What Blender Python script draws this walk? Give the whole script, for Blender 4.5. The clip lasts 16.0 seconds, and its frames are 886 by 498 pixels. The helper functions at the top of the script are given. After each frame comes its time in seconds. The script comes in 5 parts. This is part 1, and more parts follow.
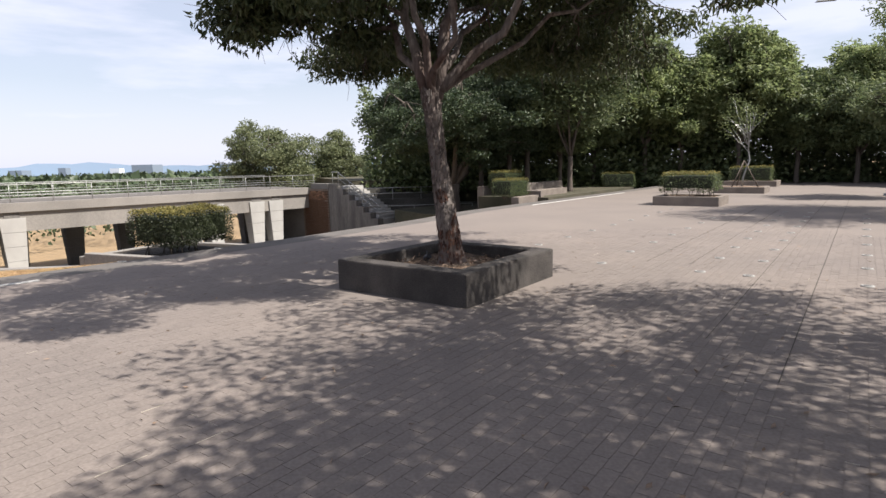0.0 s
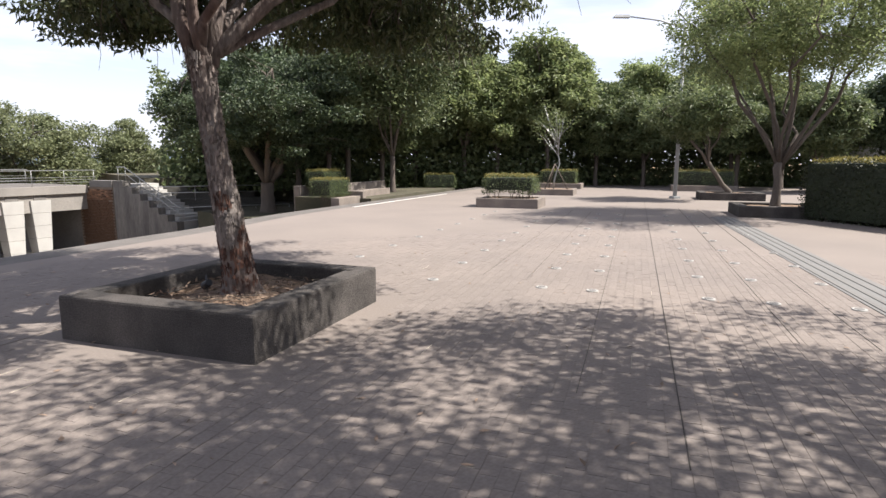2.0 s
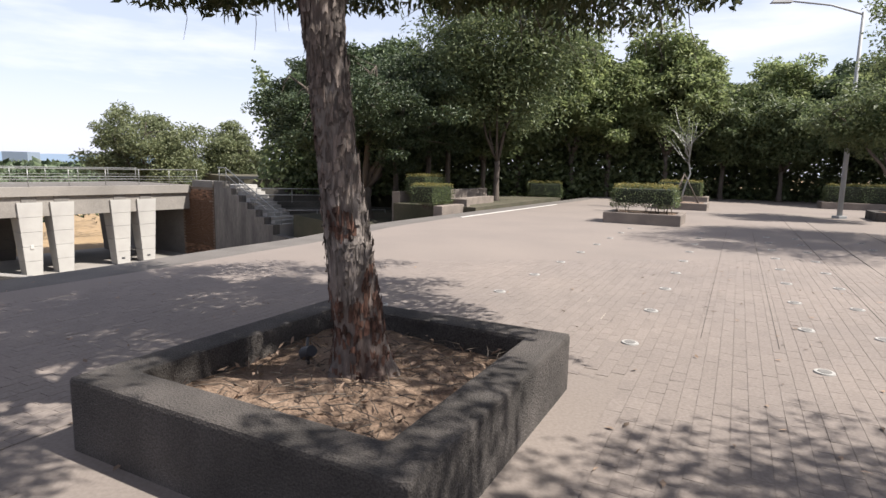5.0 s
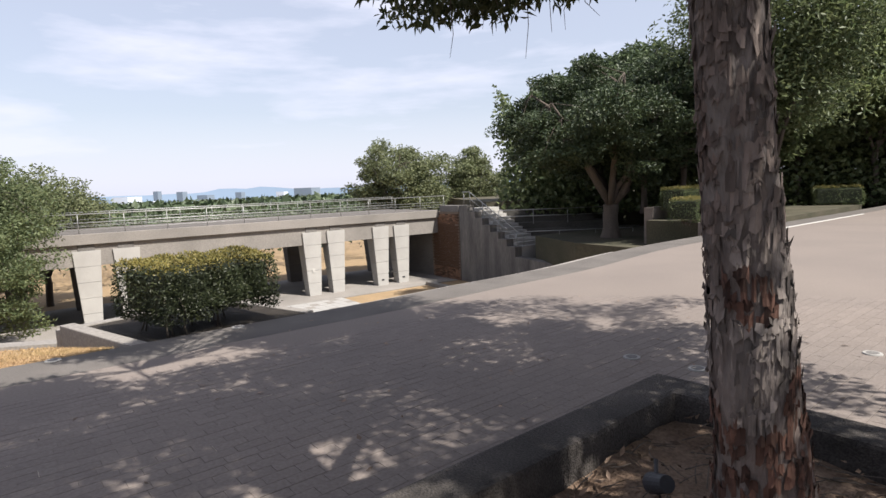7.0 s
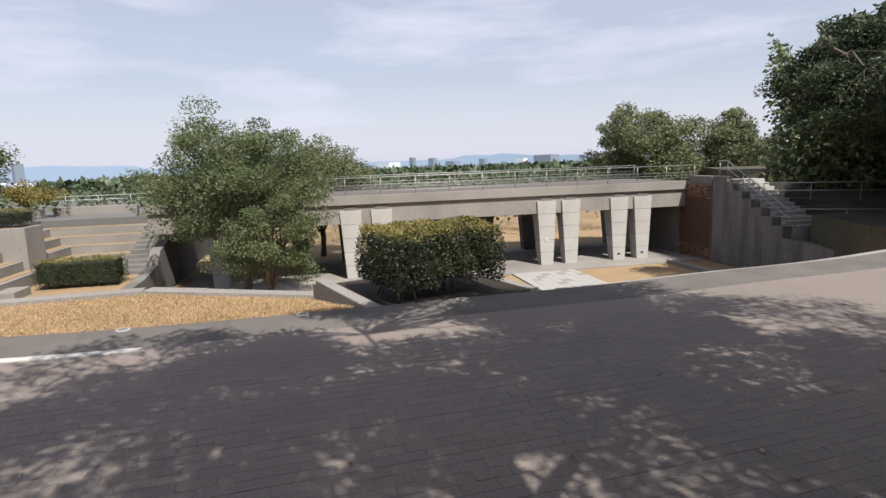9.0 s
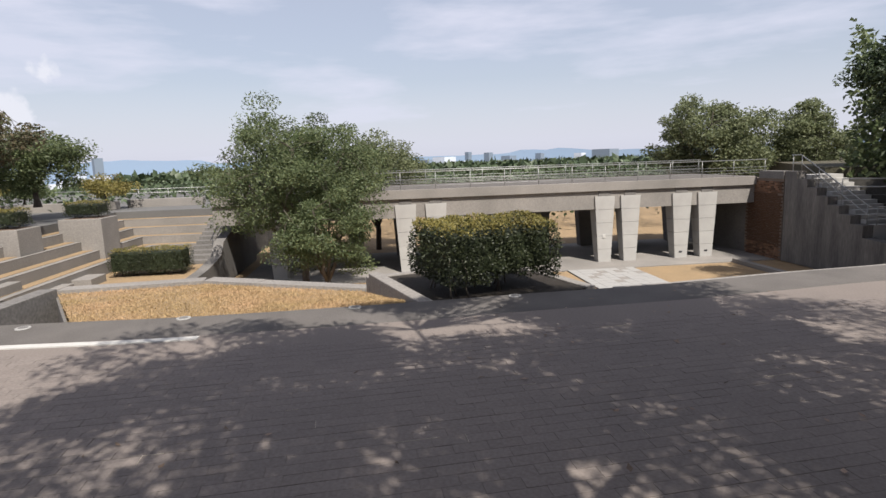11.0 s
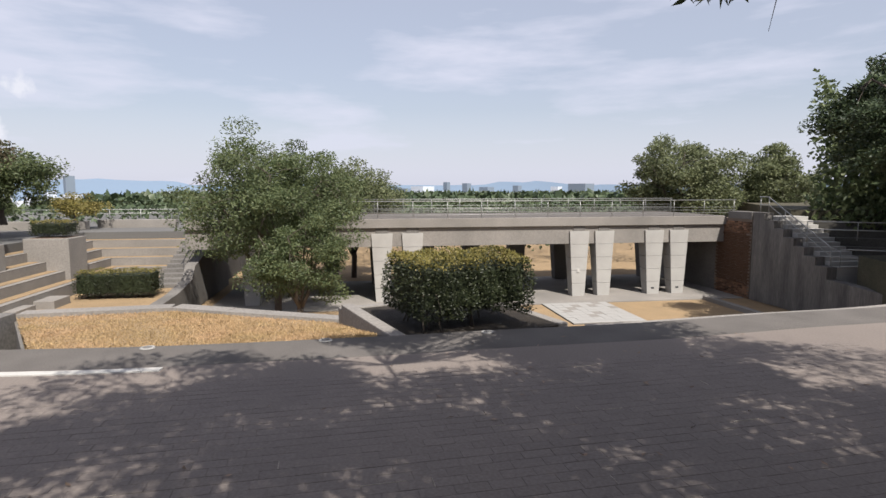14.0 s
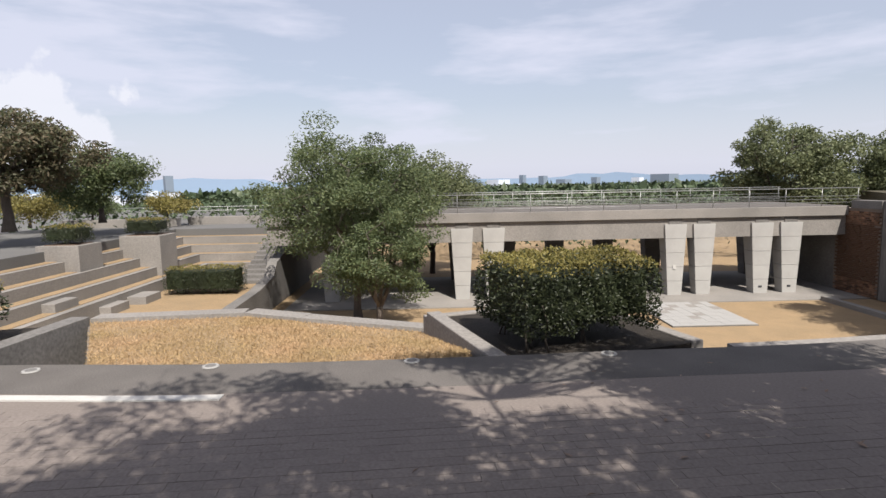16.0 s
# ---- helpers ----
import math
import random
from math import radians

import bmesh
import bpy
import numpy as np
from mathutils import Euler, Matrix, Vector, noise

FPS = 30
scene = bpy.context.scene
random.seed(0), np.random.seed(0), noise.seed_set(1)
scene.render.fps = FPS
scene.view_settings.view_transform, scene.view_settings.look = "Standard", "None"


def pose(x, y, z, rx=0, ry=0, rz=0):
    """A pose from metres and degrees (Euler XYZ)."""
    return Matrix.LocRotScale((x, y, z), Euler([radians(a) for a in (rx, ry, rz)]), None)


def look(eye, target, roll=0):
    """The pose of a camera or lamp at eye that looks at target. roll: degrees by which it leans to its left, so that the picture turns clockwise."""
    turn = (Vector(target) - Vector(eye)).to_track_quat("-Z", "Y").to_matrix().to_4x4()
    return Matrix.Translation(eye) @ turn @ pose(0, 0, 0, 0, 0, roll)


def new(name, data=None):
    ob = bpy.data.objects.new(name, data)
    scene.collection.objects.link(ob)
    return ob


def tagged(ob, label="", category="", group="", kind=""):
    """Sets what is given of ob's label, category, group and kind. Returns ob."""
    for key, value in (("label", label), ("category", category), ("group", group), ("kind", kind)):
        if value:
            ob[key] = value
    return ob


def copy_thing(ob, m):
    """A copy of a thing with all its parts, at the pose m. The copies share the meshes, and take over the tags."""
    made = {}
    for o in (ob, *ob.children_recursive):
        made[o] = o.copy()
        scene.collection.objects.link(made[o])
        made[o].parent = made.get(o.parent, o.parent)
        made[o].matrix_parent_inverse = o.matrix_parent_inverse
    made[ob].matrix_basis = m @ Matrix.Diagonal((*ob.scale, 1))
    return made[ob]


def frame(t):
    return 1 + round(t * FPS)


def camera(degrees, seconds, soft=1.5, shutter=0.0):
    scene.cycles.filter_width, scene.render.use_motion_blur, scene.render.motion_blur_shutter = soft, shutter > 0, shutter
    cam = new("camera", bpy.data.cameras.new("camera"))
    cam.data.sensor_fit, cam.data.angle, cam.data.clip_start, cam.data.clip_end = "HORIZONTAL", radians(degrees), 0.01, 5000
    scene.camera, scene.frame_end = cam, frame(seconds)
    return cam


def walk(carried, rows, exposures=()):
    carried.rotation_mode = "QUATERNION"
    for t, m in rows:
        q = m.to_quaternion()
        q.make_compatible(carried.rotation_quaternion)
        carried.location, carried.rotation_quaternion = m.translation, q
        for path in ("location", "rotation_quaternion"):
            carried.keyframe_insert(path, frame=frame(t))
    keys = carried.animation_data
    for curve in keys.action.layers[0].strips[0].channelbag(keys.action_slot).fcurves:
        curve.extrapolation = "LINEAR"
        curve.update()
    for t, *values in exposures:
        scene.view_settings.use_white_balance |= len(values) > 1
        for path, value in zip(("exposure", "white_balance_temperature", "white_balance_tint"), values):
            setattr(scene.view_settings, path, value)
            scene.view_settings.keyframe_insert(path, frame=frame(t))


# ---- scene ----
cam = camera(76.0, 16.0)
PATH = [
    (0, (0.625, 0.711, 1.559), (0.600, 2.689, 1.267), -1.2),
    (0.5, (0.763, 1.122, 1.561), (1.020, 3.083, 1.265), -0.3),
    (1, (0.802, 1.571, 1.547), (1.247, 3.499, 1.257), -0.9),
    (1.5, (0.892, 1.958, 1.529), (1.364, 3.880, 1.237), -0.9),
    (2, (0.949, 2.370, 1.525), (1.529, 4.261, 1.225), 0.1),
    (2.5, (0.973, 2.750, 1.524), (1.641, 4.611, 1.222), -0.4),
    (3, (1.010, 3.188, 1.535), (1.680, 5.046, 1.219), 0.5),
    (5.5, (0.435, 5.307, 1.470), (0.522, 7.285, 1.187), 0.8),
    (6, (0.240, 5.641, 1.494), (0.139, 7.607, 1.141), -0.4),
    (6.5, (0.115, 5.852, 1.540), (-0.046, 7.816, 1.198), -2.1),
    (7, (0.053, 6.136, 1.543), (-0.454, 8.059, 1.330), -2.4),
    (7.5, (-0.035, 6.336, 1.553), (-0.748, 8.185, 1.284), -1.8),
    (8, (-0.109, 6.436, 1.585), (-0.949, 8.230, 1.313), -2.2),
    (8.5, (-0.120, 6.576, 1.587), (-1.244, 8.206, 1.305), -2.2),
    (11, (-0.183, 6.758, 1.571), (-1.556, 8.180, 1.264), -2.0),
    (11.5, (-0.197, 6.704, 1.588), (-1.688, 8.007, 1.306), -2.1),
    (12, (-0.201, 6.687, 1.590), (-1.723, 7.959, 1.334), -1.6),
    (12.5, (-0.162, 6.711, 1.601), (-1.677, 7.995, 1.361), -1.4),
    (13, (-0.098, 6.733, 1.628), (-1.490, 8.150, 1.395), -0.8),
    (13.5, (-0.093, 6.753, 1.639), (-1.434, 8.220, 1.416), -0.4),
    (14, (-0.173, 6.783, 1.630), (-1.492, 8.272, 1.423), -0.1),
    (14.5, (-0.429, 6.846, 1.599), (-1.744, 8.340, 1.394), 1.7),
    (15, (-0.686, 6.982, 1.604), (-2.022, 8.454, 1.383), 0.2),
    (15.5, (-0.860, 7.183, 1.597), (-2.254, 8.601, 1.378), -0.7),
    (16, (-1.143, 7.408, 1.594), (-2.647, 8.706, 1.368), -1.1),
]
walk(cam, [(t, look(eye, target, roll)) for t, eye, target, roll in PATH],
     exposures=[(0, 1.0), (1.0, 1.2), (2.0, 1.35), (3.0, 1.35), (5.5, 1.1), (6.5, 1.0), (7.5, 0.9), (8.5, 0.76), (11, 0.62), (13, 0.62), (16, 0.68)])

# ---- light ----
SUN_DIR = Vector((0.56, -0.215, 0.80)).normalized()
sun = new("sun", bpy.data.lights.new("sun", "SUN"))
sun.data.energy, sun.data.angle, sun.data.color = 5.0, radians(0.53), (1.0, 0.95, 0.88)
sun.matrix_world = look((0, 0, 40), Vector((0, 0, 40)) - SUN_DIR)


def nodes_of(tree):
    tree.nodes.clear()
    return tree.nodes, tree.links


def make_world():
    w = bpy.data.worlds.new("sky")
    w.use_nodes = True
    scene.world = w
    n, l = nodes_of(w.node_tree)
    out, bg = n.new("ShaderNodeOutputWorld"), n.new("ShaderNodeBackground")
    sky = n.new("ShaderNodeTexSky")
    sky.sky_type, sky.sun_disc = "NISHITA", False
    sky.sun_elevation, sky.sun_rotation = math.asin(SUN_DIR.z), math.atan2(SUN_DIR.x, SUN_DIR.y)
    sky.air_density, sky.dust_density, sky.altitude = 1.1, 1.6, 100
    tc, mp = n.new("ShaderNodeTexCoord"), n.new("ShaderNodeMapping")
    mp.inputs["Scale"].default_value = (1.5, 1.5, 8.0)
    mp.inputs["Rotation"].default_value = (0.08, 0.1, 0.3)
    noise_a = n.new("ShaderNodeTexNoise")
    noise_a.inputs["Scale"].default_value, noise_a.inputs["Detail"].default_value = 1.6, 7
    noise_a.inputs["Roughness"].default_value = 0.55
    ramp = n.new("ShaderNodeValToRGB")
    ramp.color_ramp.elements[0].position, ramp.color_ramp.elements[1].position = 0.36, 0.62
    ramp.color_ramp.elements[0].color = (0.22, 0.22, 0.22, 1)
    ramp.color_ramp.elements[1].color = (0.86, 0.86, 0.86, 1)
    # a heap cloud low in the west
    dist = n.new("ShaderNodeVectorMath")
    dist.operation = "DISTANCE"
    dist.inputs[1].default_value = Vector((-0.98, 0.12, 0.078)).normalized()
    nb = n.new("ShaderNodeTexNoise")
    nb.inputs["Scale"].default_value, nb.inputs["Detail"].default_value = 15, 8
    add = n.new("ShaderNodeMath")
    add.operation = "MULTIPLY_ADD"
    add.inputs[1].default_value, add.inputs[2].default_value = 0.34, -0.17
    add2 = n.new("ShaderNodeMath")
    heap = n.new("ShaderNodeMapRange")
    heap.inputs["From Min"].default_value, heap.inputs["From Max"].default_value = 0.098, 0.075
    heap.inputs["To Max"].default_value = 0.85
    big = n.new("ShaderNodeMath")
    big.operation = "MAXIMUM"
    mix = n.new("ShaderNodeMix")
    mix.data_type = "RGBA"
    mix.inputs["B"].default_value = CLOUD
    l.new(tc.outputs["Generated"], mp.inputs["Vector"])
    l.new(mp.outputs[0], noise_a.inputs["Vector"])
    l.new(noise_a.outputs["Fac"], ramp.inputs[0])
    l.new(tc.outputs["Generated"], dist.inputs[0])
    l.new(tc.outputs["Generated"], nb.inputs["Vector"])
    l.new(nb.outputs["Fac"], add.inputs[0])
    l.new(dist.outputs["Value"], add2.inputs[0])
    l.new(add.outputs[0], add2.inputs[1])
    l.new(add2.outputs[0], heap.inputs["Value"])
    sep, low, low2 = n.new("ShaderNodeSeparateXYZ"), n.new("ShaderNodeMapRange"), n.new("ShaderNodeMath")
    low.inputs["From Min"].default_value, low.inputs["From Max"].default_value = 0.30, 0.03
    low.inputs["To Max"].default_value = 0.82
    low2.operation = "MAXIMUM"
    l.new(tc.outputs["Generated"], sep.inputs[0])
    l.new(sep.outputs["Z"], low.inputs["Value"])
    l.new(low.outputs[0], low2.inputs[0])
    l.new(ramp.outputs[0], low2.inputs[1])
    l.new(low2.outputs[0], big.inputs[0])
    l.new(big.outputs[0], mix.inputs["Factor"])
    mix2 = n.new("ShaderNodeMix")
    mix2.data_type = "RGBA"
    mix2.inputs["B"].default_value = (8.2, 8.3, 9.1, 1)
    l.new(heap.outputs[0], mix2.inputs["Factor"])
    l.new(mix.outputs["Result"], mix2.inputs["A"])
    l.new(sky.outputs[0], mix.inputs["A"])
    l.new(mix2.outputs["Result"], bg.inputs["Color"])
    bg.inputs["Strength"].default_value = 0.068
    l.new(bg.outputs[0], out.inputs["Surface"])


CLOUD = (7.2, 7.35, 8.7, 1)
make_world()

# ---- materials ----


def material(name, colour, rough=0.9, vary=0.25, scale=3.0, fine=60.0, bump=0.3, bump_d=0.01, metal=0.0, tint=None, stretch=(1, 1, 1), coat=None, island=0.0):
    """Base colour varied at two scales with a fine relief; tint: a second colour for large stains."""
    m = bpy.data.materials.new(name)
    m.use_nodes = True
    n, l = nodes_of(m.node_tree)
    out, bsdf = n.new("ShaderNodeOutputMaterial"), n.new("ShaderNodeBsdfPrincipled")
    bsdf.inputs["Roughness"].default_value, bsdf.inputs["Metallic"].default_value = rough, metal
    bsdf.inputs["Specular IOR Level"].default_value = 0.3
    tc, mp = n.new("ShaderNodeTexCoord"), n.new("ShaderNodeMapping")
    mp.inputs["Scale"].default_value = stretch
    l.new(tc.outputs["Object"], mp.inputs["Vector"])
    big, small = n.new("ShaderNodeTexNoise"), n.new("ShaderNodeTexNoise")
    big.inputs["Scale"].default_value, big.inputs["Detail"].default_value = scale, 5
    small.inputs["Scale"].default_value, small.inputs["Detail"].default_value = fine, 4
    for t in (big, small):
        l.new(mp.outputs[0], t.inputs["Vector"])
    r1 = n.new("ShaderNodeMapRange")
    r1.inputs["From Min"].default_value, r1.inputs["From Max"].default_value = 0.3, 0.7
    l.new(big.outputs["Fac"], r1.inputs["Value"])
    mix = n.new("ShaderNodeMix")
    mix.data_type = "RGBA"
    c2 = tint or tuple(c * (1 - vary) for c in colour)
    mix.inputs["A"].default_value, mix.inputs["B"].default_value = (*colour, 1), (*c2, 1)
    l.new(r1.outputs[0], mix.inputs["Factor"])
    hsv = n.new("ShaderNodeHueSaturation")
    r2 = n.new("ShaderNodeMapRange")
    r2.inputs["From Min"].default_value, r2.inputs["From Max"].default_value = 0.25, 0.75
    r2.inputs["To Min"].default_value, r2.inputs["To Max"].default_value = 1 - vary * 0.9, 1 + vary * 0.9
    l.new(small.outputs["Fac"], r2.inputs["Value"])
    value = r2.outputs[0]
    if island:
        geo, r3, mul = n.new("ShaderNodeNewGeometry"), n.new("ShaderNodeMapRange"), n.new("ShaderNodeMath")
        r3.inputs["To Min"].default_value, r3.inputs["To Max"].default_value = 1 - island, 1 + island
        mul.operation = "MULTIPLY"
        l.new(geo.outputs["Random Per Island"], r3.inputs["Value"])
        l.new(r3.outputs[0], mul.inputs[0])
        l.new(value, mul.inputs[1])
        value = mul.outputs[0]
    l.new(value, hsv.inputs["Value"])
    l.new(mix.outputs["Result"], hsv.inputs["Color"])
    l.new(hsv.outputs[0], bsdf.inputs["Base Color"])
    if bump:
        b = n.new("ShaderNodeBump")
        b.inputs["Strength"].default_value, b.inputs["Distance"].default_value = bump, bump_d
        l.new(small.outputs["Fac"], b.inputs["Height"])
        l.new(b.outputs[0], bsdf.inputs["Normal"])
    l.new(bsdf.outputs[0], out.inputs["Surface"])
    return m


def leaf_material(name, colour, colour2, through_light=0.35, rough=0.5):
    m = bpy.data.materials.new(name)
    m.use_nodes = True
    n, l = nodes_of(m.node_tree)
    out, bsdf, tr, ms = n.new("ShaderNodeOutputMaterial"), n.new("ShaderNodeBsdfPrincipled"), n.new("ShaderNodeBsdfTranslucent"), n.new("ShaderNodeMixShader")
    geo, mix, hsv = n.new("ShaderNodeNewGeometry"), n.new("ShaderNodeMix"), n.new("ShaderNodeHueSaturation")
    mix.data_type = "RGBA"
    mix.inputs["A"].default_value, mix.inputs["B"].default_value = (*colour, 1), (*colour2, 1)
    l.new(geo.outputs["Random Per Island"], mix.inputs["Factor"])
    tc, tx, mr = n.new("ShaderNodeTexCoord"), n.new("ShaderNodeTexNoise"), n.new("ShaderNodeMapRange")
    tx.inputs["Scale"].default_value = 0.9
    mr.inputs["From Min"].default_value, mr.inputs["From Max"].default_value = 0.3, 0.7
    mr.inputs["To Min"].default_value, mr.inputs["To Max"].default_value = 0.75, 1.25
    l.new(tc.outputs["Object"], tx.inputs["Vector"])
    l.new(tx.outputs["Fac"], mr.inputs["Value"])
    l.new(mr.outputs[0], hsv.inputs["Value"])
    l.new(mix.outputs["Result"], hsv.inputs["Color"])
    l.new(hsv.outputs[0], bsdf.inputs["Base Color"])
    l.new(hsv.outputs[0], tr.inputs["Color"])
    bsdf.inputs["Roughness"].default_value = rough
    bsdf.inputs["Specular IOR Level"].default_value = 0.35
    ms.inputs[0].default_value = through_light
    l.new(bsdf.outputs[0], ms.inputs[1])
    l.new(tr.outputs[0], ms.inputs[2])
    l.new(ms.outputs[0], out.inputs["Surface"])
    return m


def plain(name, colour, rough=0.8, emit=0.0):
    m = bpy.data.materials.new(name)
    m.use_nodes = True
    b = m.node_tree.nodes["Principled BSDF"]
    b.inputs["Base Color"].default_value, b.inputs["Roughness"].default_value = (*colour, 1), rough
    if emit:
        b.inputs["Emission Color"].default_value, b.inputs["Emission Strength"].default_value = (*colour, 1), emit
    return m


M = {
    "paving": material("paving", (0.178, 0.150, 0.132), 0.92, 0.16, 0.5, 45, 0.35, 0.004, tint=(0.152, 0.129, 0.115)),
    "paver": material("paver", (0.180, 0.151, 0.133), 0.92, 0.2, 0.5, 45, 0.35, 0.004, tint=(0.148, 0.126, 0.114), island=0.05),
    "strip": material("strip", (0.147, 0.140, 0.133), 0.92, 0.14, 0.6, 50, 0.3, 0.004),
    "rim": material("rim", (0.119, 0.107, 0.098), 0.95, 0.3, 1.5, 80, 0.5, 0.006),
    "aggregate": material("washed_aggregate", (0.080, 0.070, 0.064), 0.92, 0.6, 2.0, 95, 1.0, 0.012, tint=(0.026, 0.023, 0.021)),
    "box": material("planter_stone", (0.197, 0.164, 0.139), 0.93, 0.25, 2.0, 90, 0.5, 0.008, tint=(0.131, 0.111, 0.098)),
    "concrete": material("concrete", (0.239, 0.219, 0.199), 0.9, 0.26, 0.45, 26, 0.3, 0.006, tint=(0.164, 0.152, 0.139)),
    # weathered concrete; below the deck its darker tone also stands for shade
    "concrete_dark": material("weathered_shaded_concrete", (0.164, 0.153, 0.143), 0.92, 0.32, 0.5, 22, 0.3, 0.006, tint=(0.107, 0.100, 0.094)),
    "pale": material("pale_concrete", (0.358, 0.347, 0.327), 0.88, 0.1, 1.2, 50, 0.25, 0.004, tint=(0.296, 0.284, 0.269)),
    "court": material("court_stone", (0.30, 0.29, 0.275), 0.85, 0.15, 1.5, 50, 0.3, 0.004),
    "brick": material("clay_brick", (0.20, 0.105, 0.062), 0.9, 0.4, 6.0, 70, 0.6, 0.012, tint=(0.11, 0.068, 0.045), island=0.55),
    "mortar": material("mortar", (0.2, 0.16, 0.13), 0.95, 0.2),
    "soil": material("soil", (0.205, 0.146, 0.106), 0.97, 0.45, 4.0, 55, 0.9, 0.02, tint=(0.115, 0.075, 0.052)),
    "dry": material("dry_grass", (0.285, 0.198, 0.112), 0.95, 0.28, 1.1, 45, 0.8, 0.03, tint=(0.235, 0.168, 0.098)),
    "blade": material("dry_blades", (0.395, 0.262, 0.150), 0.9, 0.2, 1.1, 45, 0.0, island=0.22, tint=(0.309, 0.224, 0.108)),
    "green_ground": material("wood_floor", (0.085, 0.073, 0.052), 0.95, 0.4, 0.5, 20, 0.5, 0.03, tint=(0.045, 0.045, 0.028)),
    "bark": material("flaking_bark", (0.145, 0.128, 0.118), 0.95, 0.55, 2.5, 22, 1.0, 0.035, stretch=(1, 1, 0.3), tint=(0.062, 0.036, 0.028)),
    "old_flake": material("old_bark_flakes", (0.085, 0.043, 0.03), 0.92, 0.5, 4, 40, 0.6, 0.01, stretch=(1, 1, 0.4), island=0.6, tint=(0.04, 0.022, 0.018)),
    "flake": material("bark_flakes", (0.155, 0.135, 0.122), 0.92, 0.4, 3, 40, 0.6, 0.01, stretch=(1, 1, 0.4), island=0.5, tint=(0.075, 0.048, 0.038)),
    "wood": material("branch_wood", (0.11, 0.09, 0.075), 0.95, 0.3, 4.0, 50, 0.6, 0.01, stretch=(1, 1, 0.3)),
    "steel": material("galvanised_steel", (0.30, 0.30, 0.29), 0.45, 0.1, 3.0, 60, 0.05, 0.002, metal=0.6),
    "post": material("grey_painted_post", (0.28, 0.285, 0.285), 0.55, 0.1, 2.0, 60, 0.1, 0.002),
    "white": material("worn_white_paint", (0.440, 0.424, 0.400), 0.8, 0.12, 6.0, 60, 0.3, 0.003),
    "tactile": material("grey_tile", (0.139, 0.135, 0.131), 0.8, 0.12, 2.0, 60, 0.2, 0.003),
    "asphalt": material("grey_road", (0.123, 0.119, 0.115), 0.93, 0.15, 0.5, 60, 0.3, 0.004),
    "litter": material("fallen_leaves", (0.21, 0.148, 0.108), 0.85, 0.3, 3, 40, 0.0, island=0.6),
    "render": material("painted_facade", (0.328, 0.336, 0.344), 0.8, 0.06, 0.3, 20, 0.1, 0.004),
    "glass": plain("dark_glass", (0.05, 0.06, 0.07), 0.15),
    "dark": material("black_metal", (0.04, 0.04, 0.045), 0.5, 0.1),
    "leaf_main": leaf_material("dark_drooping_leaf", (0.036, 0.054, 0.023), (0.090, 0.098, 0.042), 0.34),
    "leaf_deep": leaf_material("deep_green_leaf", (0.044, 0.066, 0.033), (0.100, 0.130, 0.064), 0.35),
    "leaf_shade": leaf_material("shade_tree_leaf", (0.022, 0.038, 0.018), (0.062, 0.082, 0.036), 0.25),
    # dark concrete of the seat steps, with the tree's shade mixed into its colour
    "step_shade": material("shaded_step_concrete", (0.082, 0.076, 0.068), 0.93, 0.35, 0.8, 22, 0.4, 0.008, tint=(0.048, 0.046, 0.04)),
    # soil made near-black: the deep shade below the hedges is in the colour
    "shaded_soil": material("shaded_soil", (0.035, 0.028, 0.022), 0.97, 0.5, 4.0, 55, 0.9, 0.02),
    "streaked": material("streaked_concrete", (0.165, 0.153, 0.142), 0.92, 0.3, 2.2, 24, 0.3, 0.006, tint=(0.085, 0.080, 0.076), stretch=(1, 1, 0.12)),
    "leaf_mid": leaf_material("mid_green_leaf", (0.070, 0.098, 0.044), (0.155, 0.180, 0.082), 0.42),
    "leaf_light": leaf_material("light_green_leaf", (0.125, 0.165, 0.070), (0.25, 0.28, 0.125), 0.6),
    "leaf_grey": leaf_material("grey_green_leaf", (0.105, 0.125, 0.060), (0.19, 0.205, 0.105), 0.4),
    "leaf_rust": leaf_material("rust_tinged_leaf", (0.070, 0.085, 0.042), (0.145, 0.112, 0.072), 0.35),
    # very dark green: shade on the hedge fronts is put into this colour
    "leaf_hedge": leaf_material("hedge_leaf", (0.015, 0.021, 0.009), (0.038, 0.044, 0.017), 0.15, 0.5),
    "leaf_tip": leaf_material("yellowish_hedge_tips", (0.15, 0.14, 0.040), (0.27, 0.22, 0.07), 0.35),
    "leaf_far": leaf_material("far_wood_leaf", (0.045, 0.068, 0.034), (0.085, 0.11, 0.055), 0.2),
}

# ---- helpers ----
rng = np.random.default_rng(7)


def mesh_ob(name, verts, faces, mat, parent=None, label="", smooth=False):
    me = bpy.data.meshes.new(name)
    me.from_pydata([tuple(v) for v in verts], [], faces)
    if smooth:
        me.polygons.foreach_set("use_smooth", [True] * len(me.polygons))
    me.materials.append(mat)
    me.update()
    ob = new(name, me)
    if parent:
        ob.parent = parent
    return tagged(ob, label)


def part(name, bm, mat, parent=None, label="", smooth=False):
    me = bpy.data.meshes.new(name)
    bm.to_mesh(me)
    bm.free()
    me.materials.append(mat)
    if smooth:
        me.polygons.foreach_set("use_smooth", [True] * len(me.polygons))
    ob = new(name, me)
    if parent:
        ob.parent = parent
    return tagged(ob, label)


def thing(name, m, label, category, group="", kind=""):
    ob = new(name)
    ob.matrix_world = m
    ob.empty_display_size = 0.2
    return tagged(ob, label, category, group, kind)


def structure(ob, label, category):
    return tagged(ob, label, category, "", "structure")


